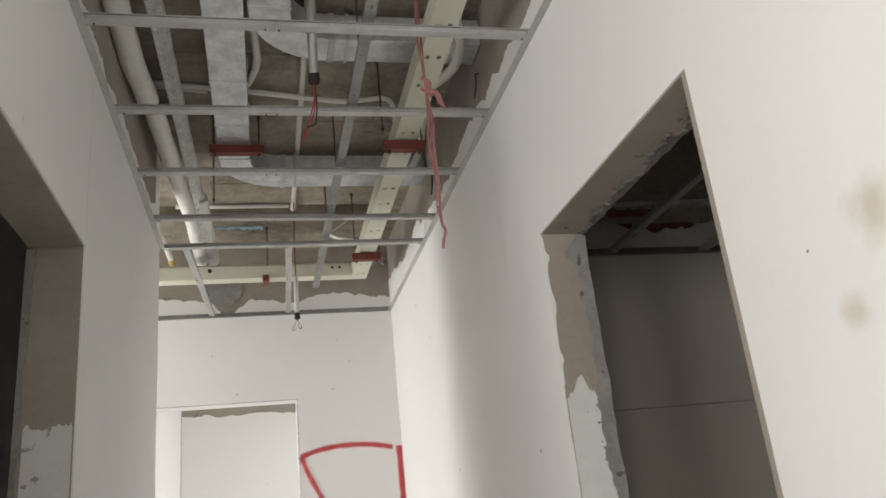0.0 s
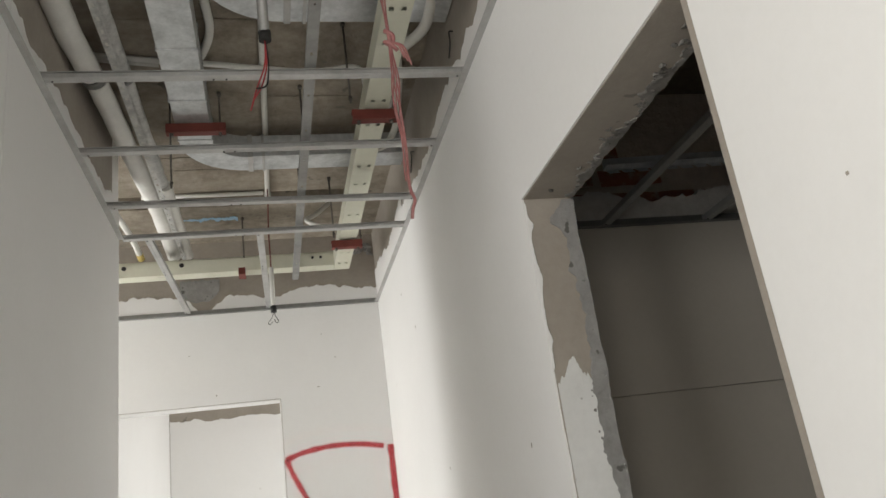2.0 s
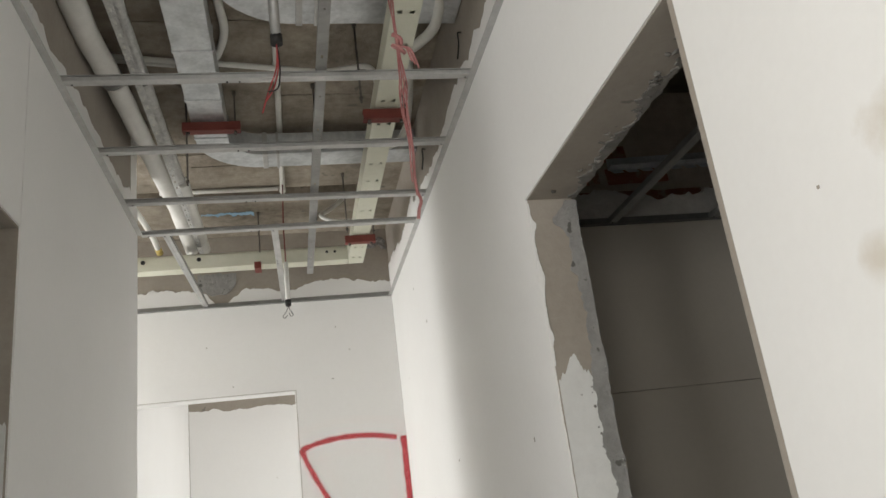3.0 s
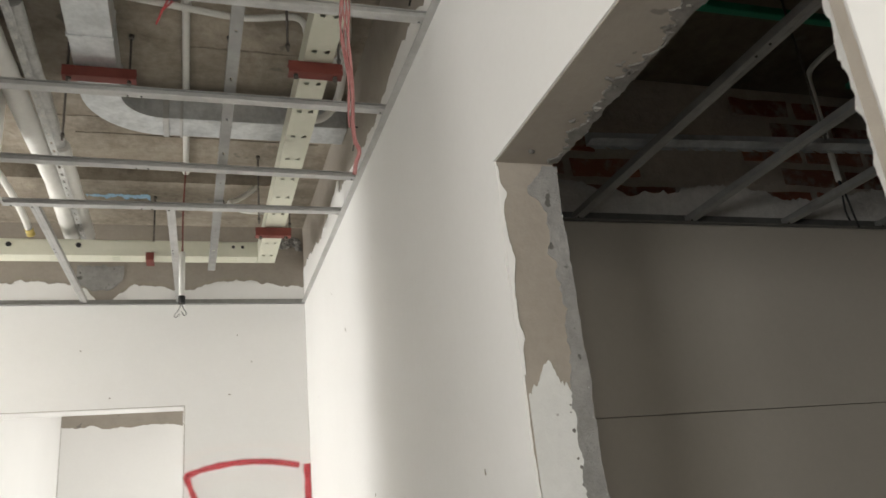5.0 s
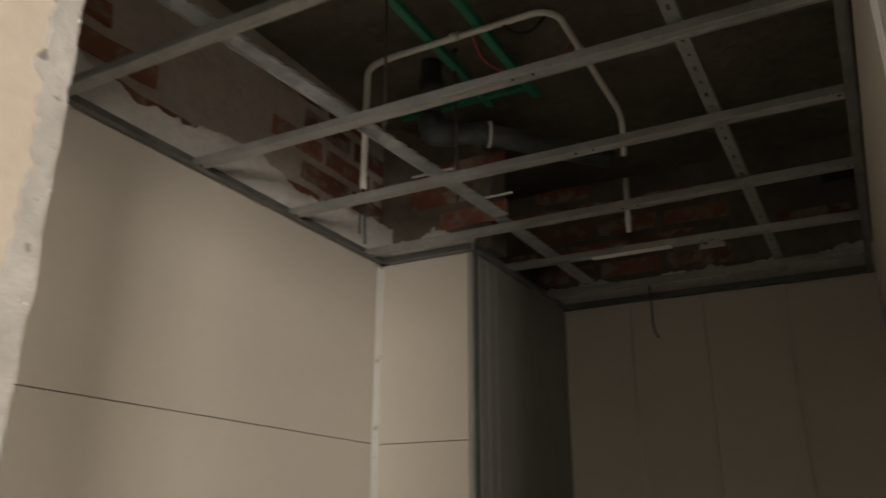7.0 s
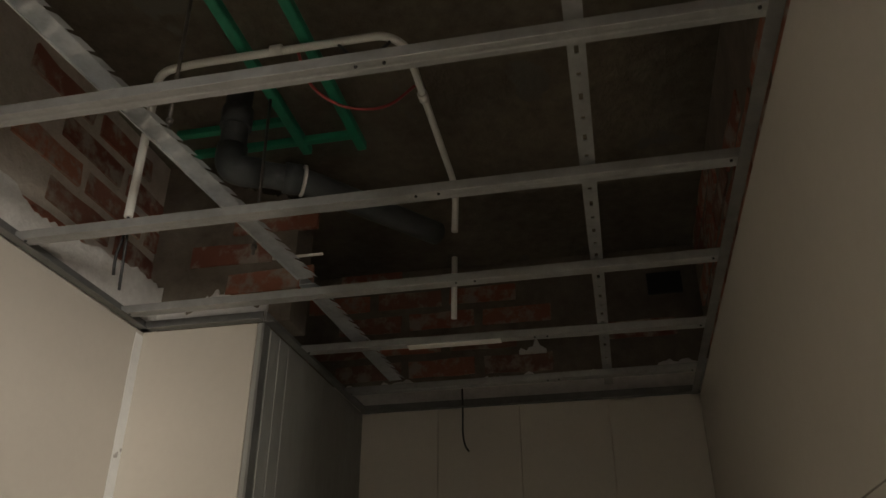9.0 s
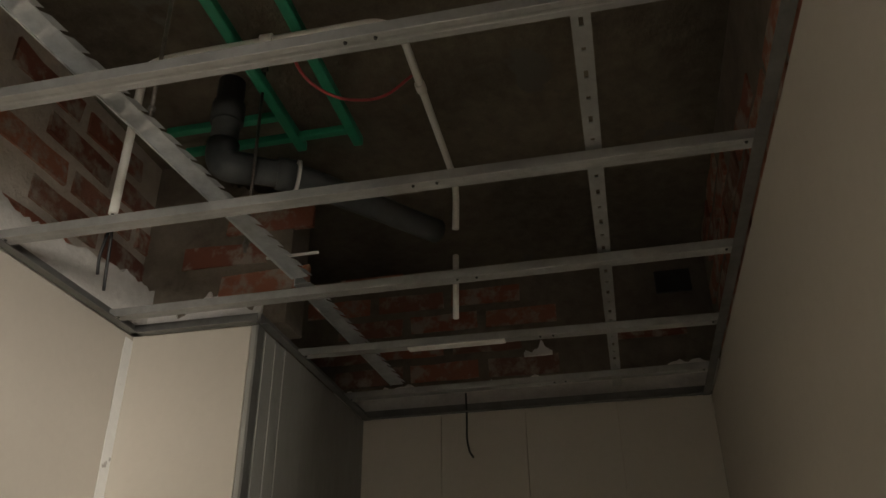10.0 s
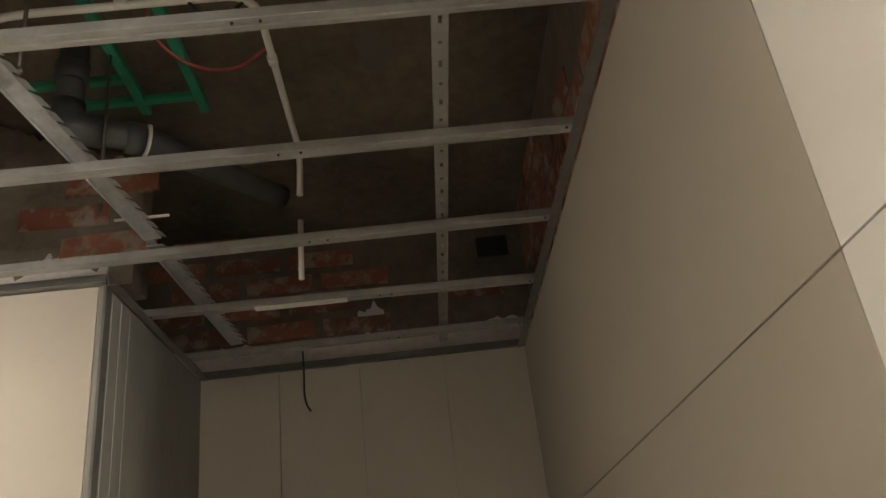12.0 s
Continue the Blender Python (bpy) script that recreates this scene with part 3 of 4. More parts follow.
# perforated carrier above the channels
def carrier(base, length, turn, width, pitch, label):
    holes = []
    y, k = 0.05, 0
    while y < length - 0.05:
        holes.append((0, y, 0.006, 0.016 if k % 2 else 0.007))
        y += pitch
        k += 1
    t = thing("carrying_channel", base, label, "carrying channel", "carrying channels")
    t.rotation_euler = (0, 0, radians(turn))
    for name, bm in (("web", perforated(width, length, holes)), ("flange", boxes(((-width / 2 - 0.002, 0, 0), (-width / 2, length, 0.014)))), ("flange", boxes(((width / 2, 0, 0), (width / 2 + 0.002, length, 0.014))))):
        o = new(name, mesh_of(name, bm, M_DULL))
        o.parent = t
    return t


carrier((-0.435, -0.9, GRID + 0.033), 3.02, 0.3, 0.026, 0.21, "perforated galvanised carrier lying over the ceiling channels")


def rod(x, y, z0, z1, label="thin threaded hanger rod hanging from the slab", tilt=0.0):
    t = thing("hanger_rod", (x, y, z1), label, "hanger rod", "hanger rods")
    shaft = part("shaft", tube([(x, y, z1), (x + tilt, y, z0)], 0.0035, 6), M_ROD, t)
    part("nut", tube([(x + tilt, y, z0 + 0.012), (x + tilt, y, z0 + 0.022)], 0.006, 6), M_ROD, shaft)
    part("anchor", tube([(x, y, z1 - 0.015), (x, y, z1)], 0.008, 8), M_ROD, shaft)


for x, y, z0 in ((-0.43, 0.95, 2.66), (-0.30, 0.57, 2.70), (-0.28, 1.75, 2.70), (-0.69, 2.18, 2.72), (-0.72, 0.99, 2.84), (-0.89, 0.98, 2.62), (-0.43, 1.5, 2.66), (-0.155, 0.62, 2.70), (-0.43, 0.1, 2.66), (-0.155, 1.79, 2.70)):
    rod(x, y, z0, CEIL)

# ---- pipes along the west side ----
p1 = thing("lagged_pipe", (-1.09, 0.2, 2.86), "thick white lagged pipe under the slab", "pipe", "corridor pipes")
part("run", tube(dense((-1.10, -1.2, 2.86), (-1.098, 0.40, 2.86), 16) + dense((-1.095, 0.45, 2.86), (-1.082, 0.64, 2.86), 6), 0.036, 14, lumps=0.10), M_WRAP, p1)
part("run", tube(dense((-1.074, 0.68, 2.86), (-1.03, 1.76, 2.86), 20) + dense((-1.028, 1.85, 2.858), (-1.03, 2.28, 2.85), 8), 0.034, 14, lumps=0.10), M_WRAP, p1)
part("clamp", tube([(-1.08, 0.645, 2.86), (-1.079, 0.672, 2.86)], 0.038, 14), M_TRIM, p1, "dark metal pipe clamp")
p2 = thing("foil_pipe", (-0.99, 0.2, 2.88), "pipe in crinkled silver foil lagging", "pipe", "corridor pipes")
part("run", tube(dense((-1.003, -1.2, 2.88), (-0.978, 1.70, 2.88), 50), 0.019, 12, lumps=0.28), M_FOIL, p2)
part("run", tube(dense((-0.972, 1.5, 2.875), (-0.968, 2.34, 2.87), 14), 0.026, 12, lumps=0.1), M_WRAP, p2)
part("clamp", tube([(-0.992, 0.68, 2.88), (-0.992, 0.70, 2.88)], 0.028, 12), M_TRIM, p2, "dark metal pipe clamp")
p3 = thing("conduit_pair", (-1.0, 0.2, 2.85), "slim white conduit strapped to the foil pipe", "conduit", "corridor pipes")
part("run", tube(dense((-1.028, -1.2, 2.868), (-1.0, 1.4, 2.868), 20), 0.010, 8), M_PVC, p3)
p4 = thing("steel_strut", (-0.95, 1.0, 2.86), "slim perforated steel strut between the pipes", "strut")
part("bar", moved(perforated(0.022, 3.4, [(0, 0.06 + 0.06 * i, 0.008, 0.02) for i in range(55)]), Matrix.Translation((-1.012, -1.05, 2.835)) @ Matrix.Rotation(radians(-0.5), 4, "Z")), M_FOIL, p4)


# ---- ducts ----
def duct_elbow(cx, cy, r_in, r_out, z0, z1, a0, a1, steps=10):
    bm = bmesh.new()
    rows = []
    for i in range(steps + 1):
        a = radians(a0 + (a1 - a0) * i / steps)
        c, s = math.cos(a), math.sin(a)
        rows.append([bm.verts.new((cx + c * r, cy + s * r, z)) for r, z in ((r_in, z0), (r_out, z0), (r_out, z1), (r_in, z1))])
    for p, q in zip(rows, rows[1:]):
        for k in range(4):
            bm.faces.new((p[k], p[(k + 1) % 4], q[(k + 1) % 4], q[k]))
    bm.faces.new(rows[0][::-1])
    bm.faces.new(rows[-1])
    return bm


def duct_run(name, y_start, y_turn, dx, label):
    d = thing(name, (-0.81 + dx, y_start, 2.87), label, "air duct", "corridor ducts")
    part("straight", boxes(((-0.875 + dx, y_start, 2.872), (-0.755 + dx, y_turn - 0.24, 2.965)), bevel=0.003), M_DUCT, d)
    part("elbow", duct_elbow(-0.63 + dx, y_turn - 0.24, 0.125, 0.245, 2.872, 2.965, 180, 90), M_DUCT, d)
    part("branch", boxes(((-0.63 + dx, y_turn - 0.115, 2.872), (-0.005, y_turn + 0.005, 2.965)), bevel=0.003), M_DUCT, d)
    for x0, x1 in ((-0.633, -0.613), (-0.578, -0.568)):
        part("seam", boxes(((x0 + dx, y_turn - 0.120, 2.868), (x1 + dx, y_turn + 0.010, 2.968)), bevel=0.002), M_GALV, d, "raised sheet-metal flange")
    for y in (y_turn - 0.85, y_turn - 0.55, y_turn - 0.27):
        part("seam", boxes(((-0.8785 + dx, y, 2.868), (-0.7515 + dx, y + 0.010, 2.968)), bevel=0.002), M_DUCT, d, "raised sheet-metal flange")


duct_run("air_duct", -1.6, 1.375, 0.0, "galvanised sheet-metal air duct with a rounded elbow")
duct_run("air_duct", -1.6, 0.385, 0.135, "galvanised sheet-metal air duct with a rounded elbow")


def bracket(x0, x1, y, z, label):
    b = thing("duct_bracket", ((x0 + x1) / 2, y, z), label, "hanger bracket", "red brackets")
    web = part("web", boxes(((x0, y - 0.016, z), (x1, y - 0.013, z + 0.034)), bevel=0.0008), M_REDOX, b)
    part("flange", boxes(((x0, y - 0.013, z), (x1, y + 0.018, z + 0.003)), bevel=0.0008), M_REDOX, b)
    part("flange", boxes(((x0, y - 0.013, z + 0.031), (x1, y + 0.018, z + 0.034)), bevel=0.0008), M_REDOX, b)
    for x in (x0 + 0.02, x1 - 0.02):
        part("bolt", tube([(x, y - 0.001, z - 0.012), (x, y - 0.001, z + 0.002)], 0.006, 6), M_ROD, web)


bracket(-0.905, -0.70, 0.985, 2.832, "red oxide painted steel bracket under the duct")
bracket(-0.295, -0.150, 0.615, 2.66, "red oxide painted steel bracket under the cable tray")
bracket(-0.292, -0.152, 1.785, 2.66, "red oxide painted steel bracket under the cable tray")
tb = thing("tray_bracket", (-0.70, 2.16, 2.67), "small red oxide bracket holding the end tray", "hanger bracket", "red brackets")
part("web", boxes(((-0.718, 2.122, 2.682), (-0.685, 2.125, 2.715)), bevel=0.001), M_REDOX, tb)
part("flange", boxes(((-0.718, 2.125, 2.682), (-0.685, 2.205, 2.686)), bevel=0.001), M_REDOX, tb)

# ---- cream cable tray ----
tray = thing("cable_tray", (-0.215, 1.0, 2.70), "cream painted perforated steel cable tray", "cable tray")
hs = [(sx, 0.10 + 0.155 * i, 0.013, 0.016) for i in range(23) for sx in (-0.017, 0.017)]
part("base", moved(perforated(0.075, 3.6, hs), Matrix.Translation((-0.215, -1.4, 2.70))), M_TRAY, tray)
part("side", boxes(((-0.2545, -1.4, 2.70), (-0.2525, 2.13, 2.765))), M_TRAY, tray)
part("side", boxes(((-0.1775, -1.4, 2.70), (-0.1755, 2.20, 2.765))), M_TRAY, tray)
part("lid", boxes(((-0.2545, -1.4, 2.7655), (-0.1755, 2.20, 2.7675))), M_TRAY, tray)
hs = [(sx, 0.10 + 0.24 * i + d, 0.006, 0.03) for i in range(9) for sx in (-0.013, 0.013) for d in (0.0,)]
part("base", moved(perforated(0.075, 2.3, hs), Matrix.Translation((-0.2555, 2.165, 2.70)) @ Matrix.Rotation(radians(90), 4, "Z")), M_TRAY, tray)
tside = part("side", boxes(((-2.55, 2.1275, 2.702), (-0.2555, 2.1295, 2.765))), M_TRAY, tray)
part("side", boxes(((-2.55, 2.2025, 2.70), (-0.1755, 2.2045, 2.80))), M_TRAY, tray)
for x in (-1.24, -0.98, -0.36, -0.32, -0.43):
    part("plug", tube([(x, 2.1245, 2.745), (x, 2.1278, 2.745)], 0.011 if x < -0.5 else 0.007, 10), M_BLACK, tside, "dark round knock-out")

# ---- conduits on the slab ----
def conduit(points, radius, label, mat=None, rounded=0.05, clips=()):
    c = thing("conduit", points[0], label, "conduit", "white conduits")
    run = part("run", tube(points, radius, 10, rounded), mat or M_PVC, c)
    for p, d in clips:
        p, d = Vector(p), Vector(d).normalized() * 0.012
        part("coupler", tube([p - d, p + d], radius * 1.35, 10), mat or M_PVC, run)
    return c


S = CEIL - 0.014
conduit([(-0.56, -1.2, S), (-0.56, 1.90, S)], 0.0115, "straight white plastic conduit fixed under the slab", clips=[((-0.56, 0.8, S), (0, 1, 0)), ((-0.56, 1.88, S), (0, 1, 0))])
conduit([(-1.12, 0.72, S - 0.002), (-0.89, 0.76, S - 0.002), (-0.76, 0.775, S - 0.002), (-0.40, 0.80, S - 0.026), (-0.22, 0.765, S - 0.02), (-0.205, 0.80, 2.78)], 0.010, "white conduit crossing under the slab to the tray")
conduit([(-1.12, 0.745, S), (-0.90, 0.785, S)], 0.009, "short white conduit beside the lagged pipe")
conduit([(-1.12, 1.86, S), (-0.58, 1.86, S)], 0.010, "white conduit crossing to a junction drop")
conduit([(-0.745, -0.6, S), (-0.73, 0.38, S), (-0.715, 0.60, S), (-0.76, 0.74, S), (-0.80, 0.78, S)], 0.014, "white conduit bending towards the duct", rounded=0.07)
conduit([(-0.19, 0.46, 2.80), (-0.12, 0.46, 2.84), (-0.068, 0.40, 2.86), (-0.066, 0.29, 2.88), (-0.10, 0.20, 2.90), (-0.11, 0.10, CEIL)], 0.017, "white flexible conduit looping out of the tray", rounded=0.06)
conduit([(-0.19, 1.10, 2.80), (-0.11, 1.11, 2.82), (-0.075, 1.04, 2.86), (-0.075, 0.90, 2.93), (-0.085, 0.78, CEIL)], 0.013, "white flexible conduit looping out of the tray", rounded=0.06)
conduit([(-0.19, 0.80, 2.80), (-0.12, 0.80, 2.83), (-0.10, 0.74, 2.87), (-0.11, 0.66, CEIL)], 0.012, "white flexible conduit looping out of the tray", rounded=0.05)
conduit([(-0.24, 1.86, 2.80), (-0.33, 1.86, 2.80), (-0.40, 1.92, 2.86), (-0.33, 2.02, 2.93), (-0.26, 2.04, CEIL)], 0.011, "white flexible conduit looping beside the tray", rounded=0.06)
conduit([(-1.30, 1.75, CEIL), (-1.22, 1.85, 2.90), (-1.18, 2.0, 2.84), (-1.165, 2.10, 2.80)], 0.014, "white conduit ending in a yellow plug", rounded=0.08)
solid("end_plug", tube([(-1.166, 2.095, 2.802), (-1.160, 2.125, 2.786)], 0.016, 10), M_YELLOW, "yellow plastic plug on a conduit end", "conduit plug")
d1 = conduit([(-0.567, 1.75, 2.575), (-0.567, 1.75, 2.395)], 0.0105, "white conduit hanging on red wires with bare wire ends")
cap1 = part("cap", tube([(-0.567, 1.75, 2.40), (-0.567, 1.75, 2.372)], 0.013, 10), M_BLACK, d1, "black taped conduit end")
part("wire", tube(smooth_path([(-0.567, 1.75, 2.373), (-0.562, 1.748, 2.355), (-0.547, 1.745, 2.33), (-0.558, 1.742, 2.32), (-0.566, 1.745, 2.34)], 0.012), 0.0015, 5), M_BLACK, cap1)
part("wire", tube(smooth_path([(-0.567, 1.75, 2.373), (-0.577, 1.748, 2.345), (-0.594, 1.745, 2.325), (-0.587, 1.742, 2.313), (-0.573, 1.745, 2.33)], 0.012), 0.0015, 5), M_TRIM, cap1)
d2 = conduit([(-0.565, 0.02, 2.99), (-0.562, 0.14, 2.72), (-0.56, 0.155, 2.66)], 0.014, "grey flexible drop ending in loose red wires", M_GALV)
cap2 = part("cap", tube([(-0.56, 0.155, 2.672), (-0.56, 0.157, 2.645)], 0.0165, 10), M_BLACK, d2, "black taped drop end")
for k in range(3):
    dx = 0.007 * (k - 1)
    part("wire", tube(smooth_path([(-0.56, 0.157, 2.65), (-0.558 + dx * 0.6, 0.17, 2.58), (-0.575 + dx * 1.8, 0.145, 2.50), (-0.597 + dx * 1.2, 0.11, 2.415 + 0.03 * k)], 0.04), 0.0022, 5), M_REDWIRE if k < 2 else M_BLACK, cap2)
d3 = thing("red_wire_drop", (-0.555, 1.87, 2.98), "dark red wires hanging from a junction", "wire")
part("wire", tube(smooth_path([(-0.56, 1.80, 2.99), (-0.562, 1.77, 2.90), (-0.568, 1.752, 2.75), (-0.567, 1.75, 2.56)], 0.05), 0.003, 6), M_REDOX, d3)
# bundle of pink wires looped over the channels
pw = thing("pink_wire_bundle", (-0.262, 0.05, CEIL), "loose bundle of faded pink wires hanging from the slab", "wire bundle")
random.seed(21)
for k in range(6):
    pts = []
    for i in range(26):
        z = CEIL - i * 0.034
        phase = k * 0.785 + i * (0.30 + 0.05 * (k % 3))
        loose = 0.003 + 0.007 * bell(z, 2.44, 0.08) + 0.004 * bell(z, 2.74, 0.08)
        wander = 0.006 * noise.noise((z * 9, k * 0.35, 1.7))
        pts.append((-0.262 + 0.008 * (CEIL - z) + loose * math.cos(phase) + wander, 0.05 + loose * math.sin(phase), z))
    part("wire", tube(smooth_path(pts[:26 - (k % 4)], 0.012, 2), 0.0018, 5), M_PINK, pw)
part("knot", tube(smooth_path([(-0.268, 0.05, 2.60), (-0.245, 0.045, 2.585), (-0.25, 0.065, 2.565), (-0.272, 0.06, 2.575), (-0.258, 0.045, 2.56), (-0.238, 0.06, 2.55)], 0.015), 0.006, 6), M_PINK, pw)
for k in range(3):
    part("frayed_end", tube(smooth_path([(-0.256, 0.055, 2.57), (-0.235 + 0.006 * k, 0.05, 2.56), (-0.225 + 0.008 * k, 0.05, 2.52 - 0.01 * k)], 0.02), 0.0025, 5), M_PINK, pw)
part("tail", tube(smooth_path([(-0.254, 0.055, 2.21), (-0.252, 0.055, 2.16), (-0.243, 0.052, 2.135), (-0.252, 0.055, 2.115), (-0.256, 0.055, 2.09)], 0.012), 0.004, 6), M_PINK, pw)
for y, z in ((0.345, 2.808), (1.115, 2.798)):
    ww = thing("wall_wire", (-0.006, y, z), "short dark wire end poking from the bare wall band", "wire", "wall wires")
    part("wire", tube(smooth_path([(0.001, y, z), (-0.012, y + 0.004, z + 0.004), (-0.010, y + 0.012, z - 0.03), (-0.016, y + 0.03, z - 0.075)], 0.01), 0.0025, 5), M_BLACK, ww)
solid("chalk_stain", sheet(lambda u: (-0.97 + u * 0.26, 2.165 + rag(u, 0.02, 1.1, 8.0), CEIL - 0.001), lambda u: (-0.97 + u * 0.26, 2.20 + rag(u, 0.03, 6.1, 9.0), CEIL - 0.001), 60, -0.0012, 2), M_BLUE, "faded blue paint smear on the slab", "stain")
for y, x0, x1 in ((1.50, -1.1, -0.25), (1.62, -0.95, -0.05), (1.02, -0.55, -0.05), (0.55, -1.0, -0.3)):
    solid("slab_joint", sheet(lambda u: (x0 + u * (x1 - x0), y + rag(u + y, 0.006, y, 3.0), CEIL - 0.0005), lambda u: (x0 + u * (x1 - x0), y + 0.006 + rag(u + y, 0.010, y, 6.0), CEIL - 0.0005), 70, -0.003, 2), M_SLAB, "raised board mark left in the concrete slab", "slab joint", kind="structure")

# ---- small room: boards ----
NY, SY, BX, CX, CY, TOP = 0.543, -0.765, 2.328, 1.575, 0.24, ROOM_GRID
def board_wall(name, axis, face, side, us, zs, mat, label, finish=False):
    """Boards with open joints on a backing. axis: the one the wall runs along; side: towards the backing."""
    g = 0.0011
    root = solid(name, boxes(*[((us[0], face + side * 0.014, 0), (us[-1], face + side * 0.05, zs[-1])) if axis == "x" else ((face + side * 0.014, us[0], 0), (face + side * 0.05, us[-1], zs[-1]))]), M_MORTAR, label, "wall", kind="structure")
    for a, b in zip(us, us[1:]):
        for c, d in zip(zs, zs[1:]):
            lo, hi = (a + g, face, c + g), (b - g, face + side * 0.013, d - (g if d < zs[-1] else 0))
            if axis == "y":
                lo, hi = (face, a + g, c + g), (face + side * 0.013, b - g, d - (g if d < zs[-1] else 0))
            lo, hi = tuple(min(p, q) for p, q in zip(lo, hi)), tuple(max(p, q) for p, q in zip(lo, hi))
            part("panel", boxes((lo, hi), bevel=0.0007), M_PAINT if finish and a == us[0] else mat, root)
    return root


board_wall("wall_room_north", "x", NY, 1, (THICK, 1.582), (0, 1.696, TOP), M_BOARD, "beige cement board wall with a level joint")
board_wall("wall_room_south", "x", SY, -1, (THICK, 0.512, 2.334), (0, 1.686, TOP), M_BOARD, "board wall, white skimmed by the door, beige beyond", True)
board_wall("wall_room_back", "y", BX, 1, (SY, -0.507, -0.247, 0.001, CY + 0.013), (0, TOP), M_BOARD, "beige board wall of upright panels with open joints")
board_wall("wall_chase_front", "y", CX, 1, (CY + 0.015, NY), (0, 1.696, TOP), M_BOARD, "beige board face of a boxed-in pipe chase")
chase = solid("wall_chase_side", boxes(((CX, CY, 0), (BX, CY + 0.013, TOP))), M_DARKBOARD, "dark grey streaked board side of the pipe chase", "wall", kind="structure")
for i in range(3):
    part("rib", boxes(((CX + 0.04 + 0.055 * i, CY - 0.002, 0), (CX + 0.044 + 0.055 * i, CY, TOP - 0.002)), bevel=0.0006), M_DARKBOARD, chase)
solid("chase_corner_bead", boxes(((CX - 0.0015, CY - 0.003, 0), (CX + 0.030, CY + 0.003, TOP)), bevel=0.001), M_TRIM, "thin metal corner bead of the pipe chase", "corner bead", kind="structure")
solid("joint_filler", sheet(lambda u: (CX - 0.030 + rag(u * 2.4, 0.006, 3.1, 5.0), NY - 0.002, u * (TOP - 0.01)), lambda u: (CX - 0.001, NY - 0.002, u * (TOP - 0.01)), 60, -0.0015, 1), M_SKIM, "pale filler smeared down the corner joint", "filler", kind="structure")

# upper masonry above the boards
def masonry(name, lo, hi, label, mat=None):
    return solid(name, boxes((lo, hi)), mat or M_SHADEMORTAR, label, "wall", kind="structure")


NB, SB, BB = NY + 0.052, SY - 0.052, BX + 0.052
wn = masonry("wall_upper_north", (THICK, NB, 0), (BX + 0.2, NB + 0.12, RC), "old brick wall with pale broken mortar above the boards", M_MORTAR)
# South, back and stub walls take the mortar darkened for shade.
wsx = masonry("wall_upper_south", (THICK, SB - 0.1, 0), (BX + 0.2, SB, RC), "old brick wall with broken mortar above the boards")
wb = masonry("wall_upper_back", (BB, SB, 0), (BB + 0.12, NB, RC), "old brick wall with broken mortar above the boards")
STUB = 1.634
wc = solid("wall_upper_chase", sheet(lambda u: (STUB, 0.205 + u * (NB - 0.207), TOP + 0.028), lambda u: (STUB, 0.205 + u * (NB - 0.207), min(RC - 0.002, 2.575 + 0.16 * u + rag(u, 0.03, 4.2, 7.0))), 60, 0.10, 0), M_SHADEMORTAR, "broken end of an old brick wall above the pipe chase", "wall", kind="structure")
coat("plaster_band_chase", "rough grey plaster band over the pipe chase", sheet(lambda u: (STUB, 0.262 + u * (NB - 0.275), TOP + 0.028), lambda u: (STUB, 0.262 + u * (NB - 0.275), TOP + 0.085 + rag(u * 1.1, 0.04, 8.3, 5.0)), 60, -0.008, 0), M_PLASTER)
coat("plaster_band_north", "rough grey plaster band under the bricks", sheet(lambda u: (THICK + 0.01 + u * 1.95, NB, TOP - 0.04), lambda u: (THICK + 0.01 + u * 1.95, NB, TOP + 0.115 + rag(u * 2.5, 0.04, 1.9, 4.0)), 160, -0.046, 1), M_PLASTER)
coat("plaster_band_back", "rough grey plaster band under the bricks", sheet(lambda u: (BB, SB + 0.01 + u * 1.3, TOP - 0.04), lambda u: (BB, SB + 0.01 + u * 1.3, TOP + 0.11 + rag(u * 1.6, 0.05, 6.9, 4.0)), 120, -0.012, 0), M_PLASTER)
coat("render_over_door", "dark rendered wall over the doorway inside the room", sheet(lambda u: (THICK, SB + 0.01 + u * 1.35, 2.11), lambda u: (THICK, SB + 0.01 + u * 1.35, RC), 8, 0.004, 0), M_MORTAR)

# ---- small room ceiling frame ----
ROOM_BARS = (0.153, 0.444, 0.800, 1.130, 1.468, 1.812, 2.125)
for i, x in enumerate(ROOM_BARS):
    y1 = (NY if x < CX else CY) - 0.008
    # Same steel as the corridor channels, darkened here to imitate room shade.
    furring((x, SY + 0.008, TOP + 0.003), y1 - SY - 0.008, 90 + (0.2, -0.2, 0.0, 0.0, -0.5, 1.1, -0.7)[i], "galvanised steel channel, colour darkened for shade, crossing the open room ceiling", "room ceiling channels", width=0.027, mat=M_DULL)
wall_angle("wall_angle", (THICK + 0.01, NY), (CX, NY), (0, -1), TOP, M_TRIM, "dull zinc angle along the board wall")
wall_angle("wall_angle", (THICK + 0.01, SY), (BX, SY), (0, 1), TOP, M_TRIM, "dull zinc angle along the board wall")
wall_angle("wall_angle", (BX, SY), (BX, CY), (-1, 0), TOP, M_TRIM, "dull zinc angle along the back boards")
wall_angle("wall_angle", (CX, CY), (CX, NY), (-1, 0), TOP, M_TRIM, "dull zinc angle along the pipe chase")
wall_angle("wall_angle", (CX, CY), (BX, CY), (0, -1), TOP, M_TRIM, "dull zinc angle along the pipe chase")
carrier((0.15, -0.513, TOP + 0.027), 2.12, -90, 0.021, 0.05, "perforated galvanised carrier lying over the room channels")

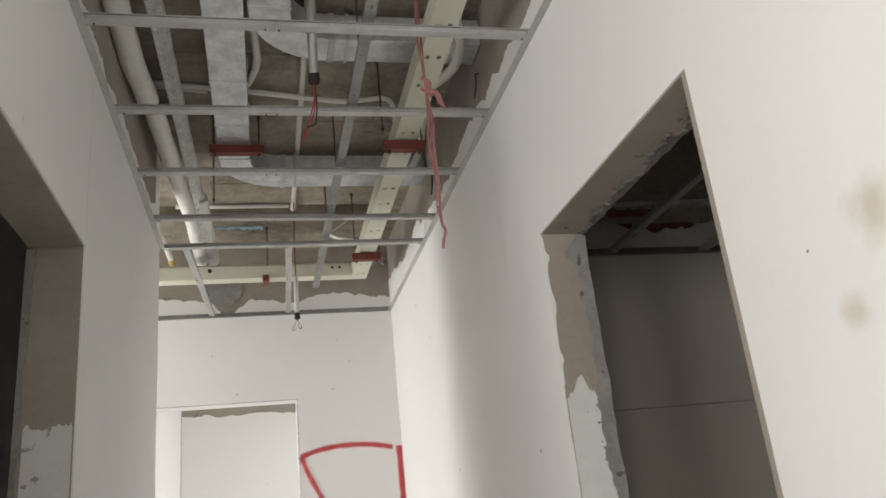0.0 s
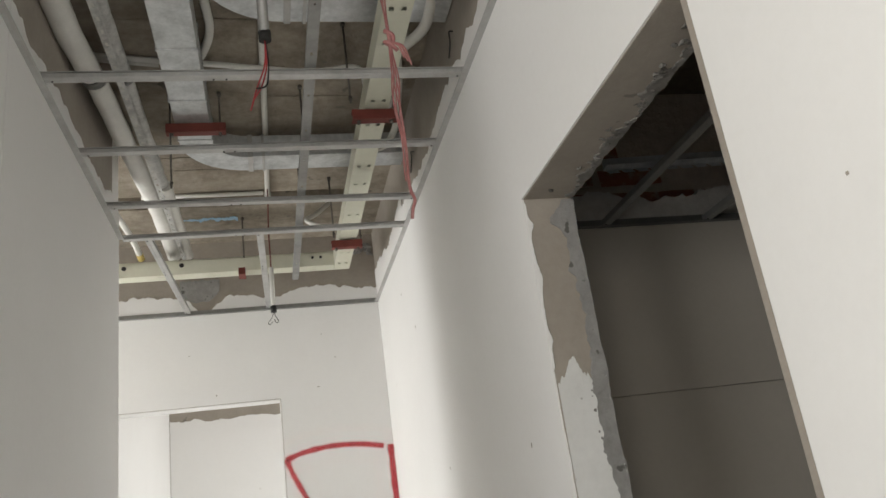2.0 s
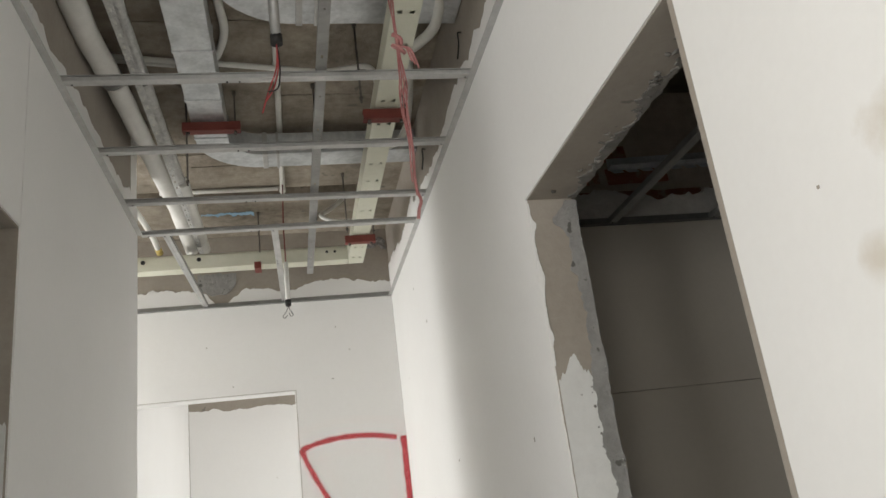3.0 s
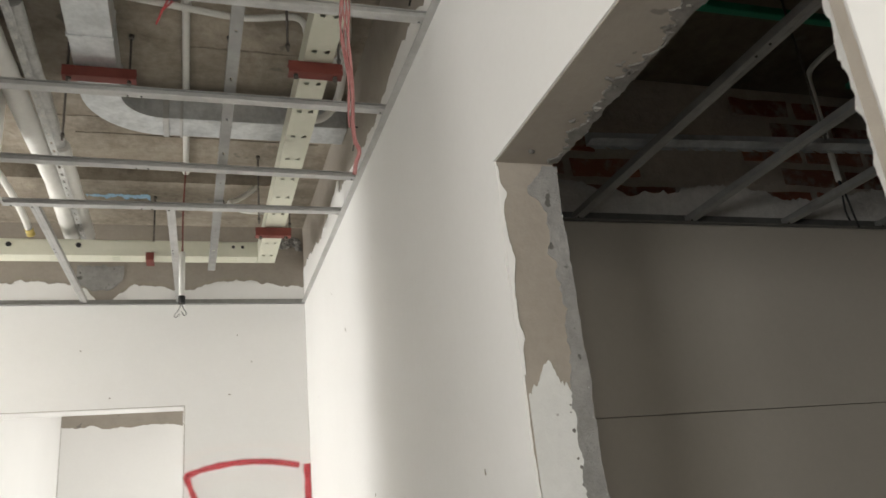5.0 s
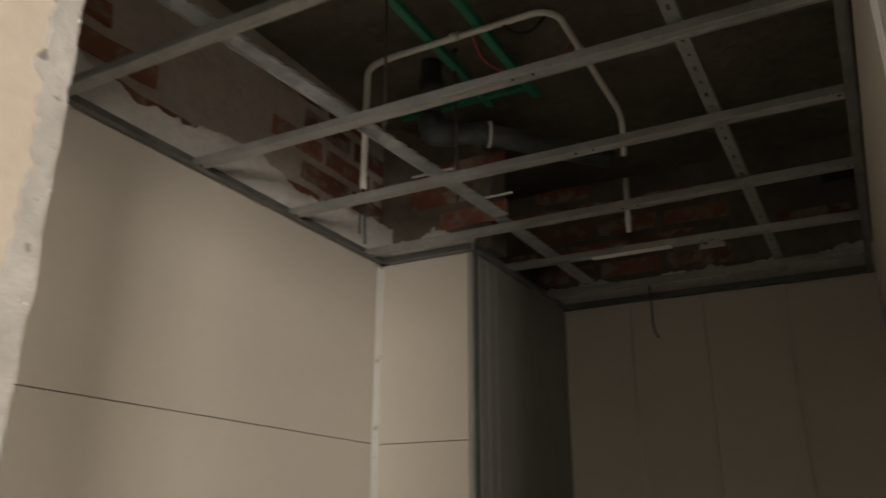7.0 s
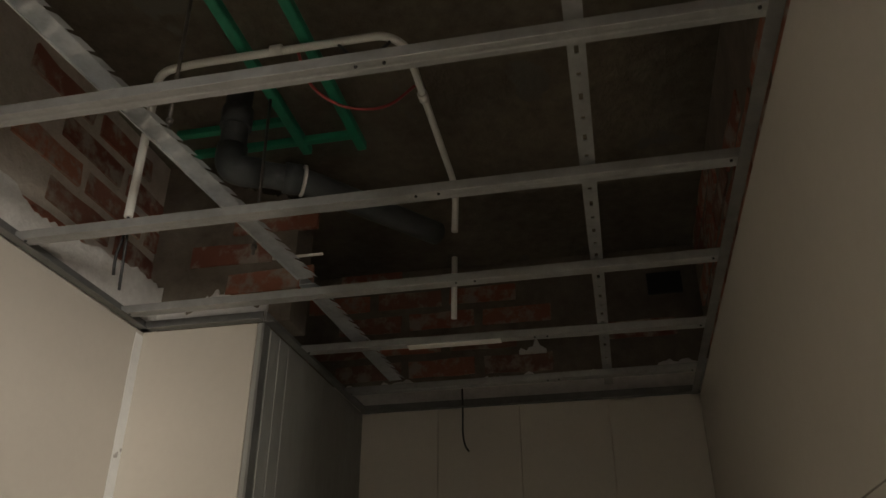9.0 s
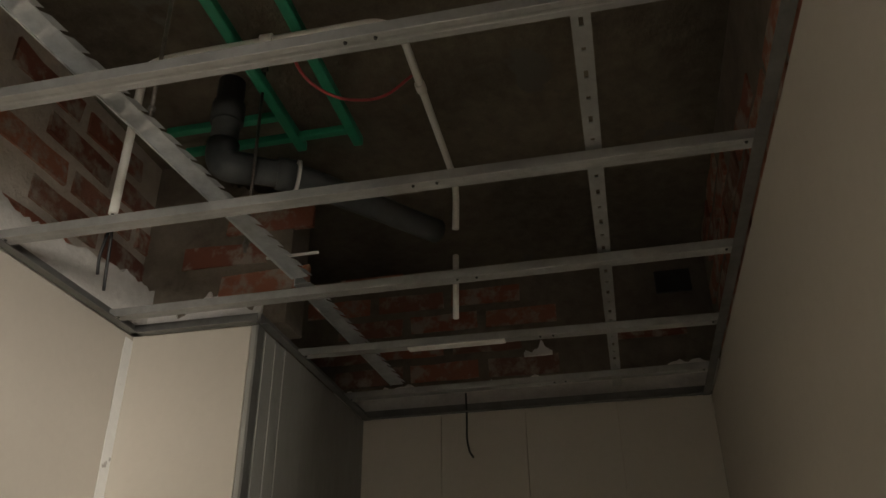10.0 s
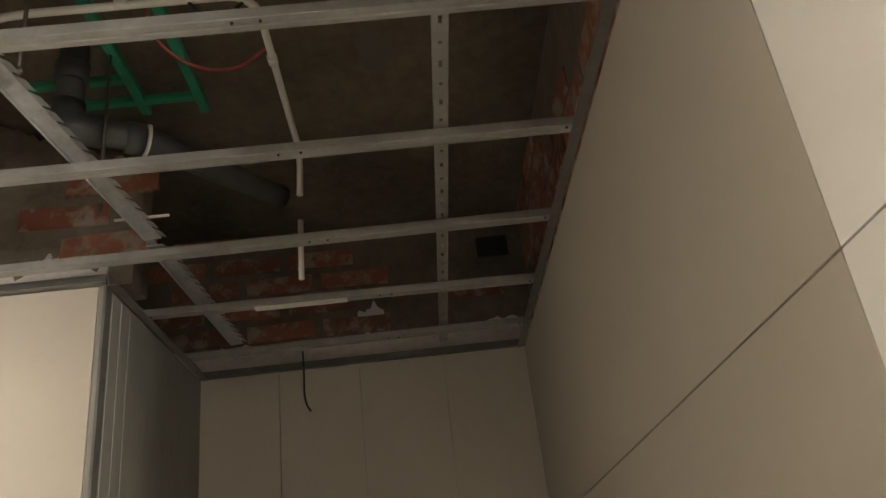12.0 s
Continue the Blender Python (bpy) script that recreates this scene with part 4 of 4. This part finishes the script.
# notched carrier bars
def tooth_row(length, y0, z0, y1, z1, pitch=0.042):
    """A row of bent tabs along x from an edge at (y0, z0) out to (y1, z1)."""
    bm = bmesh.new()
    for i in range(int(length / pitch)):
        x = i * pitch
        vs = [bm.verts.new(p) for p in ((x, y0, z0), (x + 0.036, y0, z0), (x + 0.037, y1, z1), (x + 0.007, y1, z1 - 0.001))]
        bm.faces.new(vs)
    bmesh.ops.solidify(bm, geom=bm.faces[:], thickness=0.0015)
    return bm


def notched(x0, y0, x1, y1, z, label):
    t = thing("notched_carrier", (x0, y0, z), label, "notched carrier", "notched carriers")
    length = math.hypot(x1 - x0, y1 - y0)
    t.rotation_euler = (0, 0, math.atan2(y1 - y0, x1 - x0))
    for name, bm, note in (("plate", boxes(((0, 0.016, 0), (length, 0.018, 0.036))), ""),
                           ("plate", boxes(((0, -0.018, 0.002), (length, 0.016, 0.004))), ""),
                           ("teeth", tooth_row(length, -0.018, 0.002, -0.036, -0.006), "bent row of saw-like steel teeth"),
                           ("teeth", tooth_row(length, 0.014, 0.0015, -0.006, -0.018), "bent row of saw-like steel teeth")):
        o = tagged(new(name, mesh_of(name, bm, M_DUCT)), note)
        o.parent = t


notched(0.312, 0.180, 1.452, 0.097, TOP + 0.036, "galvanised carrier bar with bent notched edge")
notched(1.476, 0.102, 2.135, 0.083, TOP + 0.034, "galvanised carrier bar with bent notched edge")

# ---- small room services ----
R = RC - 0.013
conduit([(1.167, 0.343, 2.277), (1.167, 0.343, 2.627), (1.171, 0.278, 2.639), (1.171, -0.145, 2.639), (1.208, -0.178, 2.639), (1.745, -0.174, 2.631), (1.749, -0.169, 2.504)], 0.0085, "bent white conduit under the room slab", rounded=0.06, clips=[((1.167, 0.083, 2.639), (0, 1, 0)), ((1.37, -0.176, 2.636), (1, 0, 0))])
conduit([(1.751, -0.168, 2.431), (1.753, -0.165, 2.268)], 0.0075, "short white conduit hanging in the room ceiling")
cw = thing("loose_wires", (1.167, 0.343, 2.277), "dark wires hanging from a conduit end", "wire")
for k in range(2):
    part("wire", tube(smooth_path([(1.167, 0.343, 2.281), (1.168 + 0.01 * k, 0.345, 2.24), (1.167 + 0.025 * k, 0.352, 2.19), (1.183 + 0.025 * k, 0.36, 2.165 - 0.02 * k)], 0.03), 0.003, 5), M_BLACK, cw)
rl = thing("red_wire_loop", (1.208, -0.047, 2.627), "thin red wire loop hanging from the conduit", "wire")
part("wire", tube(smooth_path([(1.175, 0.042, 2.643), (1.208, 0.026, 2.57), (1.265, -0.031, 2.545), (1.305, -0.113, 2.561), (1.321, -0.169, 2.627)], 0.08), 0.0032, 6), M_REDWIRE, rl)
bl = thing("black_wire_loop", (1.175, -0.113, 2.627), "short black wire loop at a conduit bend", "wire")
part("wire", tube(smooth_path([(1.171, -0.047, 2.635), (1.183, -0.072, 2.606), (1.191, -0.113, 2.602), (1.183, -0.153, 2.631)], 0.04), 0.004, 6), M_BLACK, bl)

gl = thing("green_pipe_frame", (1.208, 0.115, 2.659), "green painted flat rails and cross pieces under the slab", "pipe rack")
for lo, hi in (((0.231, 0.152, 2.655), (1.556, 0.176, 2.679)), ((0.231, 0.014, 2.655), (1.566, 0.038, 2.679))):
    part("rail", boxes((lo, hi), bevel=0.005), M_GREEN, gl)
part("cross_rail", boxes(((1.42, 0.176, 2.659), (1.44, 0.45, 2.677)), bevel=0.004), M_GREEN, gl)
part("cross_rail", boxes(((1.500, 0.038, 2.657), (1.52, 0.445, 2.675)), bevel=0.004), M_GREEN, gl)
gp = thing("drain_pipe", (1.36, 0.26, 2.50), "dark grey plastic drain pipe with an elbow and couplings", "drain pipe")
part("drop", tube([(1.36, 0.26, RC), (1.36, 0.26, 2.548)], 0.030, 14), M_GREYPVC, gp)
part("socket", tube([(1.36, 0.26, 2.66), (1.36, 0.26, 2.61)], 0.036, 14), M_GREYPVC, gp)
part("elbow", tube([(1.36, 0.26, 2.555), (1.36, 0.26, 2.50), (1.395, 0.197, 2.50)], 0.035, 14, 0.05), M_GREYPVC, gp)
part("run", tube([(1.392, 0.203, 2.50), (1.437, 0.122, 2.50), (1.64, -0.043, 2.50), (1.76, -0.12, 2.51)], 0.030, 14, 0.07), M_GREYPVC, gp)
coup = part("coupling", tube([(1.418, 0.156, 2.50), (1.436, 0.123, 2.50)], 0.036, 14), M_GREYPVC, gp)
part("ring", tube([(1.437, 0.121, 2.50), (1.441, 0.115, 2.50)], 0.037, 14), M_PVC, coup, "pale rubber sealing ring")
for x, y, z0 in ((1.33, 0.168, 2.268), (0.923, 0.132, 2.277)):
    rod(x, y, z0, RC, "thin pale hanger wire hanging from the slab", tilt=0.012)
for (x, y, z, n) in ((1.289, 0.213, 2.342, 0), (1.517, 0.148, 2.35, 1)):
    solid("spacer_rod", tube([(x, y - 0.06, z), (x, y + 0.06, z)], 0.0035, 6), M_PVC, "short thin white spacer rod on the carrier bar", "spacer rod", "spacer rods")
hole = thing("wall_hole", (BB, -0.715, 2.60), "dark hole in the brick wall, drawn as a solid black block", "wall box")
# Solid black block paints the darkness inside the wall opening.
part("box", boxes(((BB - 0.012, -0.768, 2.562), (BB + 0.001, -0.662, 2.634)), bevel=0.003), M_BLACK, hole)
coat("mortar_blot", "pale mortar splash on the brick wall", sheet(lambda u: (BB - 0.012, -0.335 + u * 0.085, 2.392), lambda u: (BB - 0.012, -0.335 + u * 0.085, 2.405 + 0.03 * math.exp(-((u - 0.35) / 0.15) ** 2) + rag(u, 0.008, 2.2, 12)), 40, -0.01, 0), M_SKIM)
bw = thing("hanging_wire", (BX - 0.01, -0.08, 2.22), "dark wire hanging down the back boards", "wire")
part("wire", tube(smooth_path([(BX - 0.012, -0.076, 2.277), (BX - 0.010, -0.077, 2.203), (BX - 0.012, -0.076, 2.138), (BX - 0.016, -0.084, 2.102), (BX - 0.02, -0.096, 2.085)], 0.03), 0.003, 5), M_BLACK, bw)
solid("wrapped_end", boxes(((1.789, -0.27, TOP - 0.0008), (1.813, -0.04, TOP + 0.0026)), bevel=0.001), M_PVC, "strip of white protective film on a channel", "film strip")

# ---- marks on the white walls ----
random.seed(5)
for k in range(16):
    if k < 7:
        y, z = random.uniform(0.2, 2.3), random.uniform(1.3, 2.5)
        lo, hi = (-L - 0.0012, y, z), (-L + 0.001, y + random.uniform(0.003, 0.007), z + random.uniform(0.004, 0.012))
    elif k < 11:
        y, z = random.uniform(-1.6, -0.9), random.uniform(1.4, 2.4)
        lo, hi = (-L - 0.0012, y, z), (-L + 0.001, y + random.uniform(0.003, 0.006), z + random.uniform(0.003, 0.010))
    else:
        x, z = random.uniform(-1.0, -0.1), random.uniform(2.15, 2.5)
        lo, hi = (x, FAR - L - 0.0012, z), (x + random.uniform(0.003, 0.012), FAR - L + 0.001, z + random.uniform(0.004, 0.008))
    solid("wall_chip", boxes((lo, hi), bevel=0.0009), M_RENDER, "small dark chip in the white paint", "paint chip", "paint chips", kind="structure")

# ---- bricks, last ----
random.seed(11)
def brick_mesh(name, seed):
    bm = boxes(((-0.108, -0.012, -0.028), (0.108, 0.0, 0.028)), bevel=0.0)
    bmesh.ops.subdivide_edges(bm, edges=[e for e in bm.edges if abs(e.verts[0].co.x - e.verts[1].co.x) > 0.1], cuts=2)
    for v in bm.verts:
        v.co += Vector(noise.noise_vector((v.co.x * 30 + seed, v.co.y * 30, v.co.z * 30))) * 0.006
    return mesh_of(name, bm, M_BRICK)


BRICKS = [brick_mesh("brick", 3.7 * i) for i in range(5)]
def lay(parent, origin, along, turn, length, z0, z1, cover):
    row, z = 0, z0
    while z < z1 - 0.03:
        u = -0.11 if row % 2 else 0.0
        while u < length:
            if u > 0.0 and u + 0.23 < length:
                c = noise.noise((u * 2.2 + origin[0], z * 4.5, origin[1] * 3)) + random.uniform(-0.25, 0.25)
                if c > cover:
                    b = new("brick", random.choice(BRICKS))
                    b.parent = parent
                    p = Vector(origin) + Vector(along) * (u + 0.105)
                    b.matrix_basis = pose(p.x, p.y, z + 0.03, random.uniform(-2, 2), random.uniform(-1.5, 1.5), turn + random.uniform(-1, 1))
            u += 0.245
        z += 0.082
        row += 1


lay(wn, (THICK, NB + 0.006, 0), (1, 0, 0), 0, 2.3, 2.30, RC, -0.08)
lay(wb, (BB + 0.006, NB, 0), (0, -1, 0), -90, 1.4, 2.34, RC, -0.2)
lay(wsx, (2.45, SB - 0.006, 0), (-1, 0, 0), 180, 2.3, 2.24, RC, -0.2)
lay(wc, (STUB + 0.006, NB + 0.02, 0), (0, -1, 0), -90, 0.48, 2.325, 2.56, -0.7)
